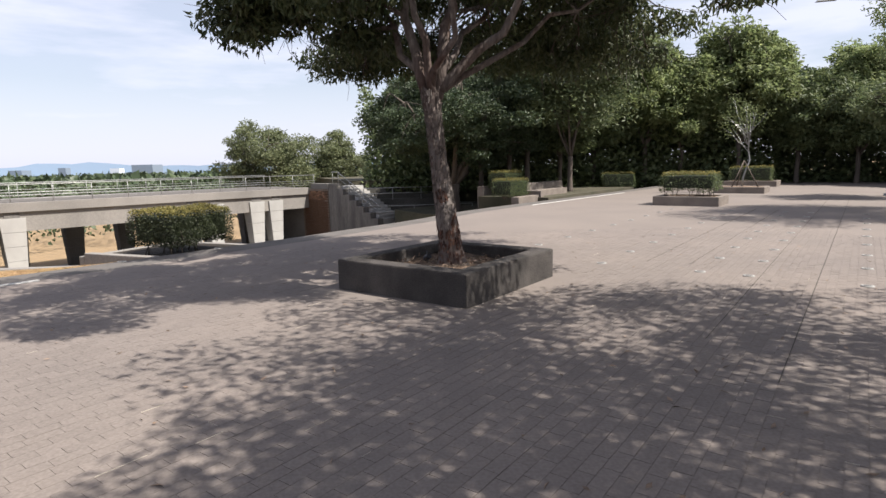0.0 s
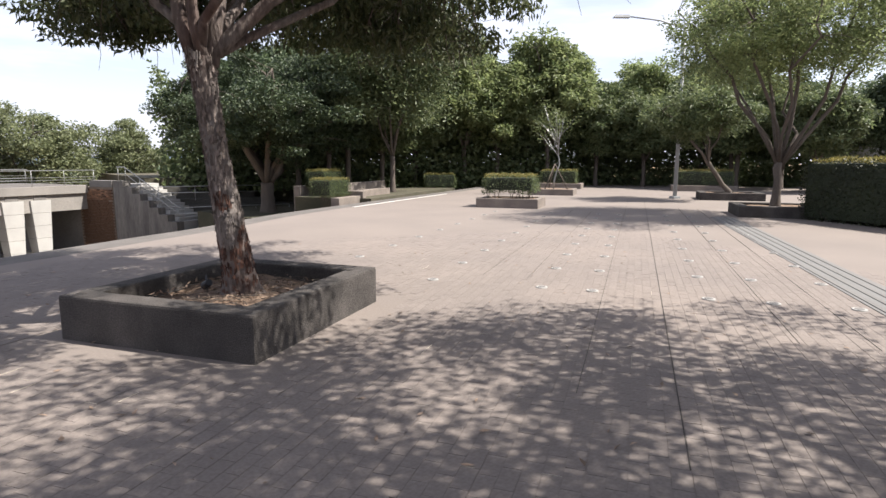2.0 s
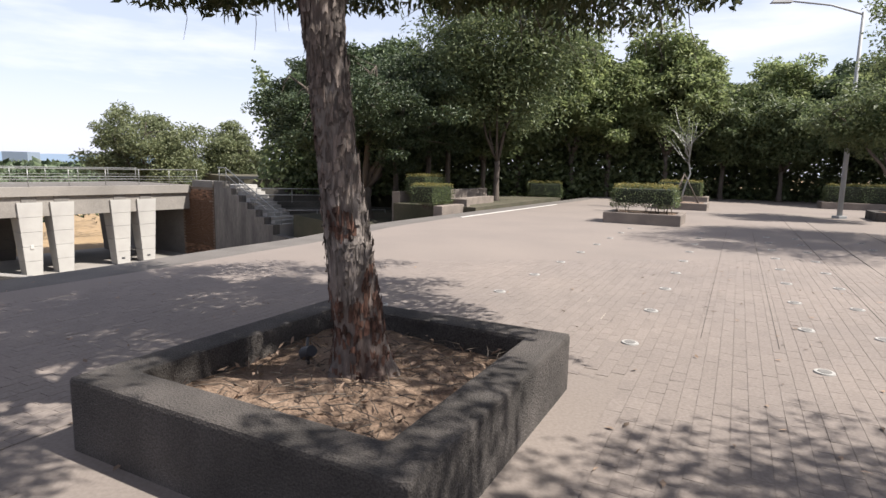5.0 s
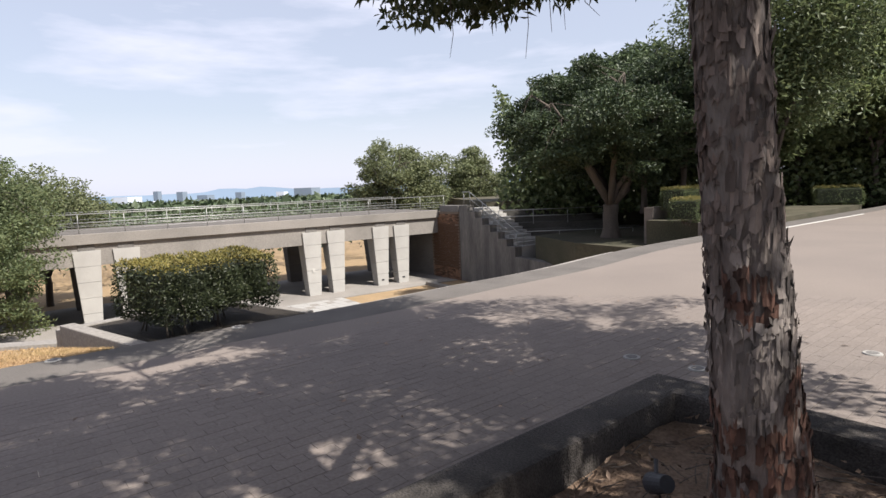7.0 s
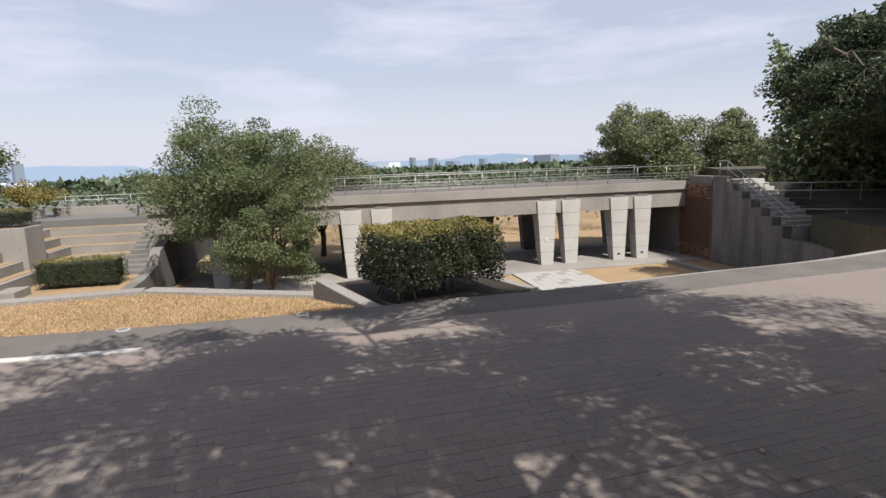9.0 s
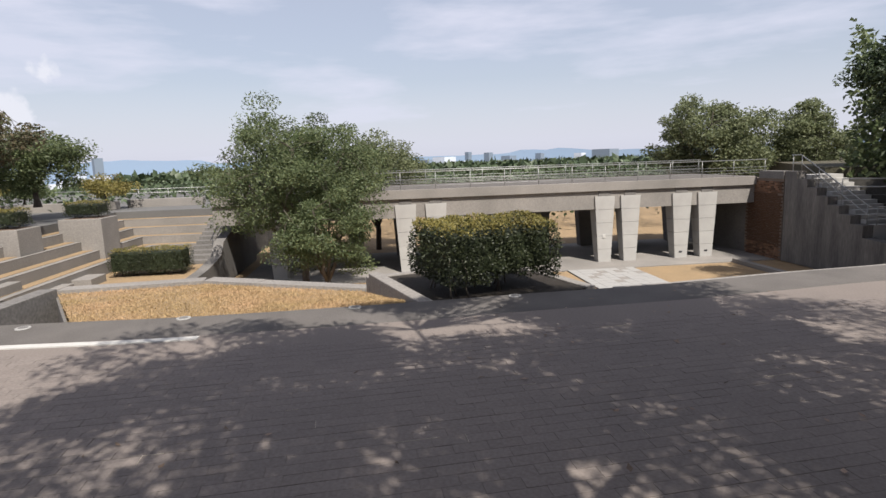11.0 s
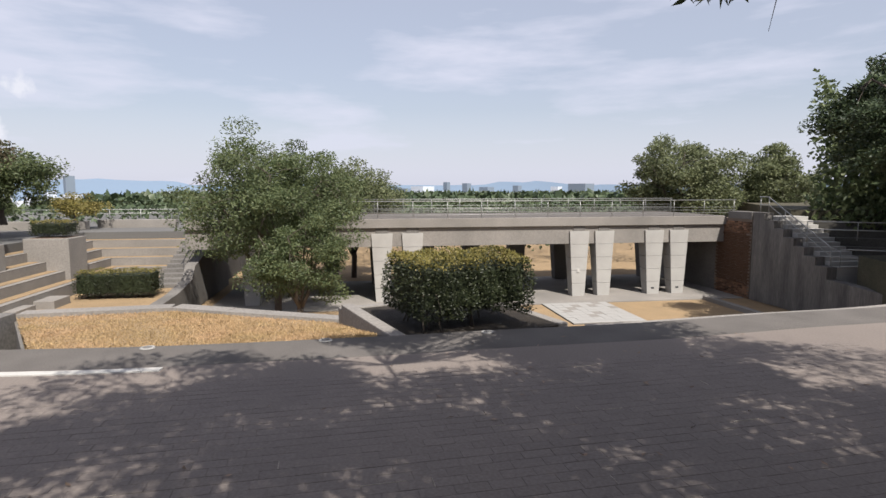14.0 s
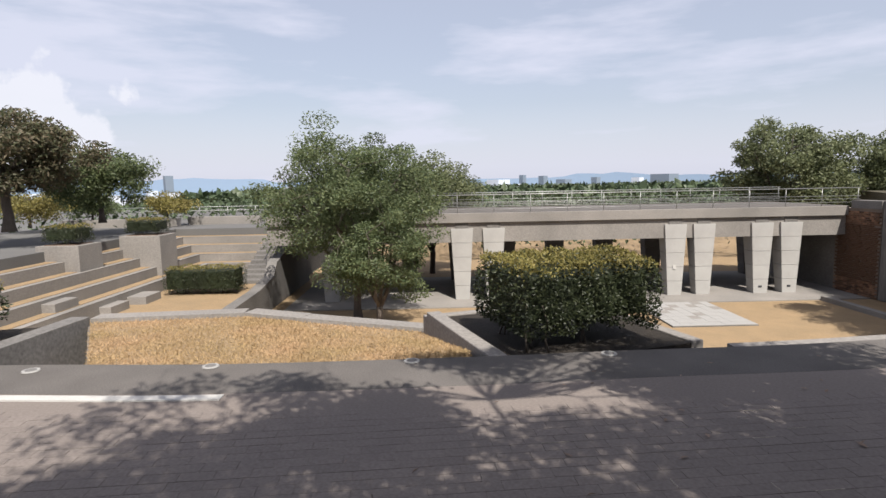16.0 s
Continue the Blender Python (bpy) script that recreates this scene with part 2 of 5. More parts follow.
def prism(bm, pts, z0, z1, bevel=0.0, top=None):
    """A solid over a plan polygon; top: another plan for its upper face."""
    lo = [bm.verts.new((x, y, z0)) for x, y in pts]
    hi = [bm.verts.new((x, y, z1)) for x, y in (top or pts)]
    n = len(pts)
    bm.faces.new(lo[::-1])
    up = bm.faces.new(hi)
    for i in range(n):
        bm.faces.new((lo[i], lo[(i + 1) % n], hi[(i + 1) % n], hi[i]))
    if bevel:
        edges = list(up.edges) + [e for e in bm.edges if (e.verts[0] in lo) != (e.verts[1] in lo) and (e.verts[0] in lo or e.verts[1] in lo)]
        bmesh.ops.bevel(bm, geom=list(set(edges)), offset=bevel, segments=2, affect="EDGES", profile=0.6)
    return bm


def block(x0, x1, y0, y1, z0, z1, bevel=0.01, bm=None):
    return prism(bm or bmesh.new(), [(x0, y0), (x1, y0), (x1, y1), (x0, y1)], z0, z1, bevel)


def loft(bm, sections):
    """A solid through plan polygons at their heights: (z, points)."""
    rows = [[bm.verts.new((x, y, z)) for x, y in pts] for z, pts in sections]
    n = len(rows[0])
    for a, b in zip(rows, rows[1:]):
        for i in range(n):
            bm.faces.new((a[i], a[(i + 1) % n], b[(i + 1) % n], b[i]))
    bm.faces.new(rows[0][::-1])
    bm.faces.new(rows[-1])
    return bm


def tube_data(paths):
    """Verts and faces of tapered tubes: (points, radii, sides)."""
    verts, faces = [], []
    for pts, radii, sides in paths:
        pts = [Vector(p) for p in pts]
        base = len(verts)
        for i, p in enumerate(pts):
            d = (pts[min(i + 1, len(pts) - 1)] - pts[max(i - 1, 0)]).normalized()
            a = d.cross(Vector((0.31, 0.95, 0.05)))
            a = a.normalized() if a.length > 0.05 else d.cross(Vector((1, 0, 0))).normalized()
            b = d.cross(a)
            for k in range(sides):
                w = 2 * math.pi * k / sides
                verts.append(p + (a * math.cos(w) + b * math.sin(w)) * radii[i])
        for i in range(len(pts) - 1):
            for k in range(sides):
                k2 = (k + 1) % sides
                faces.append((base + i * sides + k, base + i * sides + k2, base + (i + 1) * sides + k2, base + (i + 1) * sides + k))
        faces.append(tuple(base + k for k in range(sides))[::-1])
        faces.append(tuple(base + (len(pts) - 1) * sides + k for k in range(sides)))
    return verts, faces


def tubes(name, paths, mat, parent=None, label=""):
    v, f = tube_data(paths)
    return mesh_ob(name, v, f, mat, parent, label, smooth=True)


def leaves(name, centres, length, width, mat, parent=None, droop=0.3, label="", g=None):
    """Folded leaf blades at the given points, each its own island."""
    g = g or rng
    c = np.asarray(centres, float)
    n = len(c)
    th = g.uniform(0, 2 * np.pi, n)
    ph = g.normal(-droop, 0.55, n)
    d = np.stack([np.cos(th) * np.cos(ph), np.sin(th) * np.cos(ph), np.sin(ph)], 1)
    r = g.normal(size=(n, 3))
    s = np.cross(d, r)
    s /= np.linalg.norm(s, axis=1, keepdims=True) + 1e-9
    nrm = np.cross(d, s)
    ln = length * g.uniform(0.65, 1.3, n)[:, None]
    wd = width * g.uniform(0.7, 1.25, n)[:, None]
    v = np.empty((n, 4, 3))
    v[:, 0] = c
    v[:, 1] = c + d * ln * 0.45 + s * wd * 0.5 + nrm * wd * 0.18
    v[:, 2] = c + d * ln - nrm * ln * 0.1
    v[:, 3] = c + d * ln * 0.45 - s * wd * 0.5 + nrm * wd * 0.18
    me = bpy.data.meshes.new(name)
    me.vertices.add(n * 4)
    me.vertices.foreach_set("co", v.ravel())
    idx = np.arange(n)[:, None] * 4
    tri = np.concatenate([idx + np.array([[0, 1, 2]]), idx + np.array([[0, 2, 3]])], 1).ravel()
    me.loops.add(n * 6)
    me.loops.foreach_set("vertex_index", tri.astype(np.int32))
    me.polygons.add(n * 2)
    me.polygons.foreach_set("loop_start", np.arange(0, n * 6, 3, dtype=np.int32))
    me.materials.append(mat)
    me.update(calc_edges=True)
    ob = new(name, me)
    if parent:
        ob.parent = parent
    return tagged(ob, label)


def bent(a, b, g, sag=0.0, wob=0.08, n=5):
    a, b = Vector(a), Vector(b)
    d = (b - a).length
    out = []
    for i in range(n + 1):
        f = i / n
        p = a.lerp(b, f)
        k = math.sin(math.pi * f)
        p += Vector(g.normal(0, wob * d * 0.35, 3)) * k
        p.z += sag * d * k
        out.append(p)
    return out


def tree(place, height, spread, crown_base, trunk_r, fork, leaf, bark, clusters, per, leaf_len, seed, label, group="", lean=(0, 0), size=1.0, limbs=6, flat=0.8, droop=0.35, width=0.42, squash=(1, 1)):
    """Trunk, limbs and twigs that end in clusters of leaves."""
    g = np.random.default_rng(seed)
    root = thing("tree", pose(*place), label, "tree", group)
    top = Vector((lean[0], lean[1], fork))
    trunk = [Vector((0, 0, -0.15)), Vector((0, 0, 0.1))] + [top * f + Vector(g.normal(0, 0.02, 3)) for f in (0.3, 0.6, 0.85)] + [top]
    rad = [trunk_r * 1.7, trunk_r * 1.35, trunk_r * 1.05, trunk_r, trunk_r, trunk_r * 1.05]
    paths = [(trunk, rad, 10)]
    cz, hz = (height + crown_base) / 2, (height - crown_base) / 2
    nodes = []
    for i in range(limbs):
        w = 2 * math.pi * (i + g.uniform(-0.25, 0.25)) / limbs
        rr = spread * g.uniform(0.45, 0.7) * (0.35 if i == 0 else 1)
        tip = Vector((lean[0] * 1.6 + math.cos(w) * rr * squash[0], lean[1] * 1.6 + math.sin(w) * rr * squash[1], cz + hz * g.uniform(-0.1, 0.55)))
        pts = bent(top - Vector((0, 0, g.uniform(0, 0.15) * fork)), tip, g, 0.06, 0.1, 6)
        r0 = trunk_r * g.uniform(0.45, 0.65)
        paths.append((pts, [r0 * (1 - 0.8 * k / 6) for k in range(7)], 7))
        nodes += [(p, r0 * (1 - 0.8 * k / 6)) for k, p in enumerate(pts) if k >= 2]
    cent = []
    for i in range(clusters):
        d = g.normal(size=3)
        d /= np.linalg.norm(d)
        f = (g.uniform(0.15, 1.0) ** 0.45) * g.uniform(0.78, 0.92)
        f *= 0.86 + 0.48 * noise.noise((d[0] * 1.6 + seed, d[1] * 1.6, d[2] * 1.6))
        cc = Vector((lean[0] * 1.6 + d[0] * spread * f * squash[0], lean[1] * 1.6 + d[1] * spread * f * squash[1], cz + d[2] * hz * f))
        near, r0 = min(nodes, key=lambda q: (q[0] - cc).length)
        if (near - cc).length > 0.15:
            pts = bent(near, cc, g, 0.05, 0.12, 3)
            paths.append((pts, [max(r0 * 0.45, 0.012), max(r0 * 0.3, 0.009), 0.008, 0.005], 4))
        cs = spread * 0.24 * size * g.uniform(0.7, 1.3)
        q = g.normal(size=(per, 3))
        q *= (g.uniform(0.1, 1, per) ** 0.4 / np.linalg.norm(q, axis=1))[:, None] * np.array([cs, cs, cs * flat * 0.75])
        cent.append(q + np.array(cc))
    tubes("trunk", paths[:1 + limbs], bark, root)
    tagged(tubes("twig_growth", paths[1 + limbs:], bark, root), kind="stuff")
    leaves("crown", np.concatenate(cent), leaf_len, leaf_len * width, leaf, root, droop, g=g)
    return root


def hedge(x0, x1, y0, y1, z0, z1, m, label, category="hedge", seed=1, density=900, leaf_len=0.06, legs=0.25, group="", leaf="leaf_hedge"):
    """A clipped hedge on thin stems: a dense box of leaves with a yellowish top."""
    g = np.random.default_rng(seed)
    root = thing("hedge", m, label, category, group)
    lo = z0 + legs * (z1 - z0)
    lx, ly, lz = x1 - x0, y1 - y0, z1 - lo
    # solid dark box inside, standing for the shade deep between the leaves
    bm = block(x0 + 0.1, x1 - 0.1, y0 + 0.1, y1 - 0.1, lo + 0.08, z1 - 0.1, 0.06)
    part("shade_core", bm, M["leaf_hedge"], root)
    area = 2 * (lx + ly) * lz + lx * ly * 2
    n = int(area * density)
    wts = np.array([ly * lz, ly * lz, lx * lz, lx * lz, lx * ly, lx * ly * 0.5])
    f = g.choice(6, n, p=wts / wts.sum())
    p = np.stack([g.uniform(x0, x1, n), g.uniform(y0, y1, n), g.uniform(lo, z1, n)], 1)
    for k, (ax, v) in enumerate(((0, x0), (0, x1), (1, y0), (1, y1), (2, z1), (2, lo))):
        s = f == k
        inward = np.abs(g.normal(0, 0.05, s.sum())) - 0.02
        p[s, ax] = v + inward * (1 if k in (0, 2, 5) else -1)
    waves = 0.035 * np.sin(p[:, 0] * 5.1 + seed) * np.sin(p[:, 1] * 4.3 + 1) + 0.02 * np.sin(p[:, 0] * 13 + 2 * p[:, 2] * 3)
    p += waves[:, None]
    # rounded corners
    cx, cy = (x0 + x1) / 2, (y0 + y1) / 2
    k = 1 - 0.06 * np.clip((p[:, 2] - z1 + 0.25) / 0.25, 0, 1)
    p[:, 0], p[:, 1] = cx + (p[:, 0] - cx) * k, cy + (p[:, 1] - cy) * k
    tip = g.uniform(size=n) < np.clip((p[:, 2] - z1 + 0.15) / 0.14, 0, 1) * 0.85
    leaves("foliage", p[~tip], leaf_len, leaf_len * 0.5, M[leaf], root, 0.0, g=g)
    if tip.any():
        tagged(leaves("top_growth", p[tip], leaf_len, leaf_len * 0.45, M["leaf_tip"], root, -0.6, g=g), kind="stuff")
    paths = []
    for i in range(max(4, int(lx * ly * 7))):
        a = Vector((g.uniform(x0 + 0.1, x1 - 0.1), g.uniform(y0 + 0.1, y1 - 0.1), z0 - 0.02))
        b = a + Vector((g.normal(0, 0.08), g.normal(0, 0.08), lo - z0 + 0.3))
        paths.append((bent(a, b, g, 0, 0.1, 3), [0.013, 0.011, 0.009, 0.006], 5))
    tagged(tubes("stem_growth", paths, M["wood"], root), kind="stuff")
    return root


# ---- plan ----
EDGE = [(-16.00, -8.00), (-12.60, 0.00), (-10.04, 4.92), (-7.74, 7.62), (-6.27, 9.18), (-4.87, 10.92), (-4.01, 12.08), (-2.94, 13.47), (-1.89, 15.06), (-0.60, 16.91), (1.19, 20.12), (4.55, 24.58), (8.78, 30.04), (13.20, 35.90), (19.00, 43.50)]
FLOOR = -3.2
SUNK = -0.42
U, N = Vector((0.6441, 0.7650, 0)), Vector((0.7650, -0.6441, 0))
BRIDGE_M = Matrix(((U.x, -N.x, 0, -13.78), (U.y, -N.y, 0, 31.71), (0, 0, 1, SUNK), (0, 0, 0, 1)))


def smooth_edge(off=0.0, steps=8):
    """The plaza's curved edge, shifted inwards by off."""
    pts, q = [], [Vector((*p, 0)) for p in EDGE]
    for i in range(len(q) - 1):
        a, b, c, d = q[max(i - 1, 0)], q[i], q[i + 1], q[min(i + 2, len(q) - 1)]
        for k in range(steps):
            t = k / steps
            pts.append(0.5 * ((2 * b) + (c - a) * t + (2 * a - 5 * b + 4 * c - d) * t * t + (3 * b - a - 3 * c + d) * t ** 3))
    pts.append(q[-1])
    out = []
    for i, p in enumerate(pts):
        d = (pts[min(i + 1, len(pts) - 1)] - pts[max(i - 1, 0)]).normalized()
        out.append((p.x + d.y * off, p.y - d.x * off))
    return out


def ribbon(name, offs0, offs1, z, thick, mat, first=0.0, last=1.0):
    a, b = smooth_edge(offs0), smooth_edge(offs1)
    i0, i1 = int(first * (len(a) - 1)), int(last * (len(a) - 1))
    a, b = a[i0:i1 + 1], b[i0:i1 + 1]
    bm = bmesh.new()
    return part(name, prism(bm, a + b[::-1], z - thick, z), mat)


# the plaza, its rim, and the ground around it
e = smooth_edge(0.75)
bm = bmesh.new()
prism(bm, e + [(70, 60), (120, 60), (120, -60), (-16, -60)], FLOOR - 0.6, 0.0)
structure(part("plaza", bm, M["paving"]), "warm grey paved plaza with faint joints", "plaza")
structure(ribbon("plaza_rim", 0.0, 0.746, 0.0, 3.4, M["rim"]), "dark grey washed rim along the plaza's curved edge", "kerb")


def ground_height(x, y):
    p = Vector((x - BRIDGE_M[0][3], y - BRIDGE_M[1][3], 0))
    w = p.dot(N)
    far = max(0.0, -w - 14)
    h = FLOOR + SUNK - 0.03
    h -= 26 * (1 - math.exp(-far / 90)) + far * 0.012
    return h


def make_ground():
    xs = sorted(set([-4500, -3200, -2200, -1500, -1000, -700, -450, -300, -200, -150, -110, -80] + list(range(-64, 41, 4)) + [60, 90, 140, 250, 500, 1000, 2000, 4500]))
    ys = sorted(set([-4500, -2000, -1000, -500, -250, -120, -60] + list(range(-40, 81, 4)) + [100, 140, 200, 300, 450, 700, 1000, 1500, 2200, 3200, 4500]))
    v = [(x, y, ground_height(x, y)) for y in ys for x in xs]
    nx = len(xs)
    f = [(j * nx + i, j * nx + i + 1, (j + 1) * nx + i + 1, (j + 1) * nx + i) for j in range(len(ys) - 1) for i in range(nx - 1)]
    return mesh_ob("ground", v, f, M["dry"], smooth=True)


structure(make_ground(), "dry straw-coloured grass ground falling away westwards", "ground")

# ---- bridge and sunken garden ----


def column(m, top, foot, depth_top, depth_foot, z0, z1, mat, parent):
    """A tapered pier with recessed form joints."""
    bm = bmesh.new()
    h = (z1 - z0) / 5
    for i in range(5):
        a, b = z0 + i * h + (0.012 if i else 0), z0 + (i + 1) * h
        sec = []
        for z in (a, b - 0.012, b):
            f = (z - z0) / (z1 - z0)
            w, d = foot + (top - foot) * f, depth_foot + (depth_top - depth_foot) * f
            k = 0.012 if z == b and i < 4 else 0.0
            sec.append((z, [(-w / 2 + k, -k * 0), (w / 2 - k, 0), (w / 2 - k, d - k), (-w / 2 + k, d - k)]))
        loft(bm, sec)
    ob = part("column", bm, mat, parent)
    ob.matrix_local = m
    return ob


def footbridge():
    root = thing("footbridge", BRIDGE_M, "grey concrete footbridge on tapered piers with a steel railing", "bridge")
    s0, s1 = -18.0, 8.15
    part("deck", block(s0, s1, -0.04, 6.3, 0.30, 0.72, 0.02), M["concrete"], root)
    part("deck_paving", block(s0, s1, 0.2, 6.0, 0.70, 0.728, 0.0), M["rim"], root, "dark grey walkway paving")
    part("beam", block(s0, s1, 0.1, 0.5, -0.59, 0.297, 0.015), M["concrete"], root)
    # back beam coloured darker than the front one, for the shade below the deck
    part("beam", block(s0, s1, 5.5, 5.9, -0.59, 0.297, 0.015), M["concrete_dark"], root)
    for s in (-15.2, -9.28, -7.85, 0.37, 1.67, 4.31, 5.63):
        column(pose(s, 0, 0), 1.0, 0.62, 0.85, 0.55, FLOOR, 0.03, M["pale"], root)
        part("bearing", block(s - 0.3, s + 0.3, 0.06, 0.6, 0.032, 0.298, 0.01), M["concrete_dark"], root)
    # back piers in darker concrete: under-deck shade is part of the colour
    for s in (-14.6, -11.9, -9.3, -6.6, -3.95, -1.27, 1.4, 4.1, 6.8):
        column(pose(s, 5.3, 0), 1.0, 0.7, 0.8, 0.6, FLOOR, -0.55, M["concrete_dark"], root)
    part("sign_plate", block(0.26, 0.40, -0.03, 0.1, -2.0, -1.82, 0.005), M["white"], root, "small white plate")
    for s in (4.31, 5.63):
        part("vent", block(s - 0.1, s + 0.06, -0.015, 0.1, -2.92, -2.84, 0.004), M["dark"], root, "small dark vent")
    for y in (0.12, 6.1):
        bars = [([(s0, y, z), ((s0 + s1) / 2, y, z), (s1 + 0.6, y, z)], [r] * 3, 6) for z, r in ((1.52, 0.022), (1.16, 0.012), (1.02, 0.012), (0.88, 0.012))]
        rail = tubes("railing", bars, M["steel"], root, "galvanised steel railing with thin bars")
        n = 17
        for i in range(n):
            s = s0 + 0.3 + (s1 + 0.2 - s0) * i / (n - 1)
            ob = tubes("post", [([(s, y, 0.70), (s, y, 1.52)], [0.016, 0.016], 6)], M["steel"], rail)
    return root


footbridge()


def local(name, bm, mat, label, category, m=BRIDGE_M):
    ob = part(name, bm, mat)
    ob.matrix_world = m
    return structure(ob, label, category)


def brick_wall():
    root = new("brick_wall")
    root.matrix_world = BRIDGE_M
    structure(root, "red-brown rough brick abutment wall under the footbridge", "wall")
    part("wall_core", block(8.2, 8.6, -1.9, 0.8, FLOOR, 0.62, 0.0), M["mortar"], root)
    part("coping", block(8.13, 8.7, -1.95, -0.2, 0.624, 0.98, 0.02), M["concrete_dark"], root)
    g = np.random.default_rng(3)
    base = []
    for k in range(4):
        bm = block(-0.045, 0.0, 0, 0.235, 0, 0.068, 0.008)
        for v in bm.verts:
            v.co += Vector(g.normal(0, 0.004, 3))
        me = bpy.data.meshes.new("brick")
        bm.to_mesh(me)
        bm.free()
        me.materials.append(M["brick"])
        base.append(me)
    verts, faces, count = [], [], 0
    for row in range(45):
        z = FLOOR + 0.02 + row * 0.082
        for c in range(33):
            y = -1.89 + c * 0.247 + (0.12 if row % 2 else 0)
            if y + 0.235 > 0.8 or z > 0.55:
                continue
            dx = g.normal(0, 0.016)
            if count < 300 and row >= 8 and c < 10:
                ob = new("brick", base[int(g.integers(4))])
                ob.parent = root
                ob.location = (8.2 + dx, y, z)
                count += 1
            else:
                b = len(verts)
                x0, x1 = 8.155 + dx, 8.2
                verts += [(x0, y, z), (x0, y + 0.235, z), (x0, y + 0.235, z + 0.068), (x0, y, z + 0.068), (x1, y, z), (x1, y + 0.235, z), (x1, y + 0.235, z + 0.068), (x1, y, z + 0.068)]
                faces += [tuple(b + i for i in q) for q in ((0, 3, 2, 1), (0, 1, 5, 4), (1, 2, 6, 5), (2, 3, 7, 6), (3, 0, 4, 7))]
    # recess past the bricks, its shade given by darker concrete
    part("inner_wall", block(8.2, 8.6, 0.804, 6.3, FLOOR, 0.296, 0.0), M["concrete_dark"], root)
    ob = mesh_ob("brickwork", verts, faces, M["brick"], root)
    tagged(ob, kind="stuff")


brick_wall()


def stepped_wall():
    """The concrete cheek of the stairs: its top steps down towards the plaza."""
    prof = [(-1.96, FLOOR), (-1.96, 0.98), (-2.7, 0.98)]
    y, z = -2.7, 0.98
    for i in range(6):
        z -= 0.34
        prof += [(y, z)]
        y -= 0.62
        prof += [(y, z)]
    prof += [(y, -1.55), (-12.0, -1.9), (-12.0, FLOOR)]
    bm = bmesh.new()
    a = [bm.verts.new((8.2, p, q)) for p, q in prof]
    b = [bm.verts.new((8.65, p, q)) for p, q in prof]
    n = len(prof)
    bm.faces.new(a)
    bm.faces.new(b[::-1])
    for i in range(n):
        bm.faces.new((a[i], b[i], b[(i + 1) % n], a[(i + 1) % n]))
    bmesh.ops.recalc_face_normals(bm, faces=bm.faces)
    for i in range(12):
        top = 0.98 - 0.17 * (i + 1)
        local("stair_step", block(8.66, 10.2, -2.7 - 0.31 * (i + 1), -2.1, FLOOR, top, 0.012), M["pale"], "pale worn concrete stair step beside the cheek wall", "steps")
    local("wall_stair", bm, M["streaked"], "grey board-marked concrete wall with a stepped top", "wall")
    rail = thing("handrail", BRIDGE_M, "galvanised steel handrail down the terrace stairs", "handrail")
    top = [(8.45, -2.0, 1.7), (8.45, -2.6, 1.7), (8.45, -6.35, -0.32), (8.45, -6.6, -0.36)]
    paths = [(top, [0.025] * 4, 6), ([(p[0], p[1], p[2] - 0.35) for p in top], [0.016] * 4, 6)]
    tubes("rail", paths, M["steel"], rail)
    for y, z in ((-2.1, 0.98), (-2.65, 0.98), (-3.7, 0.3), (-5.0, -0.38), (-6.3, -1.06)):
        tubes("post", [([(8.45, y, z - 0.02), (8.45, y, min(1.7, 1.7 + (y + 2.6) * 0.54))], [0.02] * 2, 6)], M["steel"], rail)


stepped_wall()


def terrace_right():
    """Seat steps from the stairs towards the shade tree, whose shade is put into their colour."""
    r = Vector((0.97, 0.243, 0))
    p0 = BRIDGE_M @ Vector((10.21, -1.9, 0))
    for i in range(9):
        z = 0.95 + SUNK - 0.34 * (i + 1)
        pk = BRIDGE_M @ Vector((10.21, -2.7 - 0.62 * i - 0.3, 0))
        ln = 4.0 + 0.75 * i
        bm = bmesh.new()
        q = pk + r * ln
        w = p0 + r * ln
        prism(bm, [(pk.x, pk.y), (q.x, q.y), (w.x, w.y), (p0.x, p0.y)], FLOOR, z - i * 0.0, 0.02)
        structure(part("seat_step", bm, M["step_shade"]), "dark weathered concrete seat step of the terrace, tree shade in its colour", "steps")
    bm = bmesh.new()
    a, b = p0, p0 + r * 30
    prism(bm, [(a.x, a.y), (b.x, b.y), (b.x - 14, b.y + 30), (a.x - 10, a.y + 26)], FLOOR, 0.66, 0.0)
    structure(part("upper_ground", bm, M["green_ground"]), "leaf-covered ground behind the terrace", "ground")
    bm = prism(bmesh.new(), [(-0.6, 30.2), (3.2, 26.6), (8.2, 32.6), (7.5, 39.0), (1.6, 39.0), (-2.6, 34.0)], FLOOR + SUNK, -0.95)
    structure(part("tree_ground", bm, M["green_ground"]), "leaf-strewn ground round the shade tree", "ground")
    rail = thing("terrace_rail", pose(0, 0, 0), "galvanised steel rails along the terrace steps", "handrail")
    for k, (y, z) in enumerate(((-6.5, -1.09), (-4.7, -0.07))):
        a = BRIDGE_M @ Vector((8.7, y, z))
        b = a + r * 5.4
        bars = [([a + Vector((0, 0, h)), b + Vector((0, 0, h))], [0.02] * 2, 6) for h in (0.75, 0.42)]
        ob = tubes("rail", bars, M["steel"], rail)
        for f in (0.0, 0.33, 0.66, 1.0):
            c = a.lerp(b, f)
            tubes("post", [([c, c + Vector((0, 0, 0.75))], [0.018] * 2, 6)], M["steel"], rail)


terrace_right()


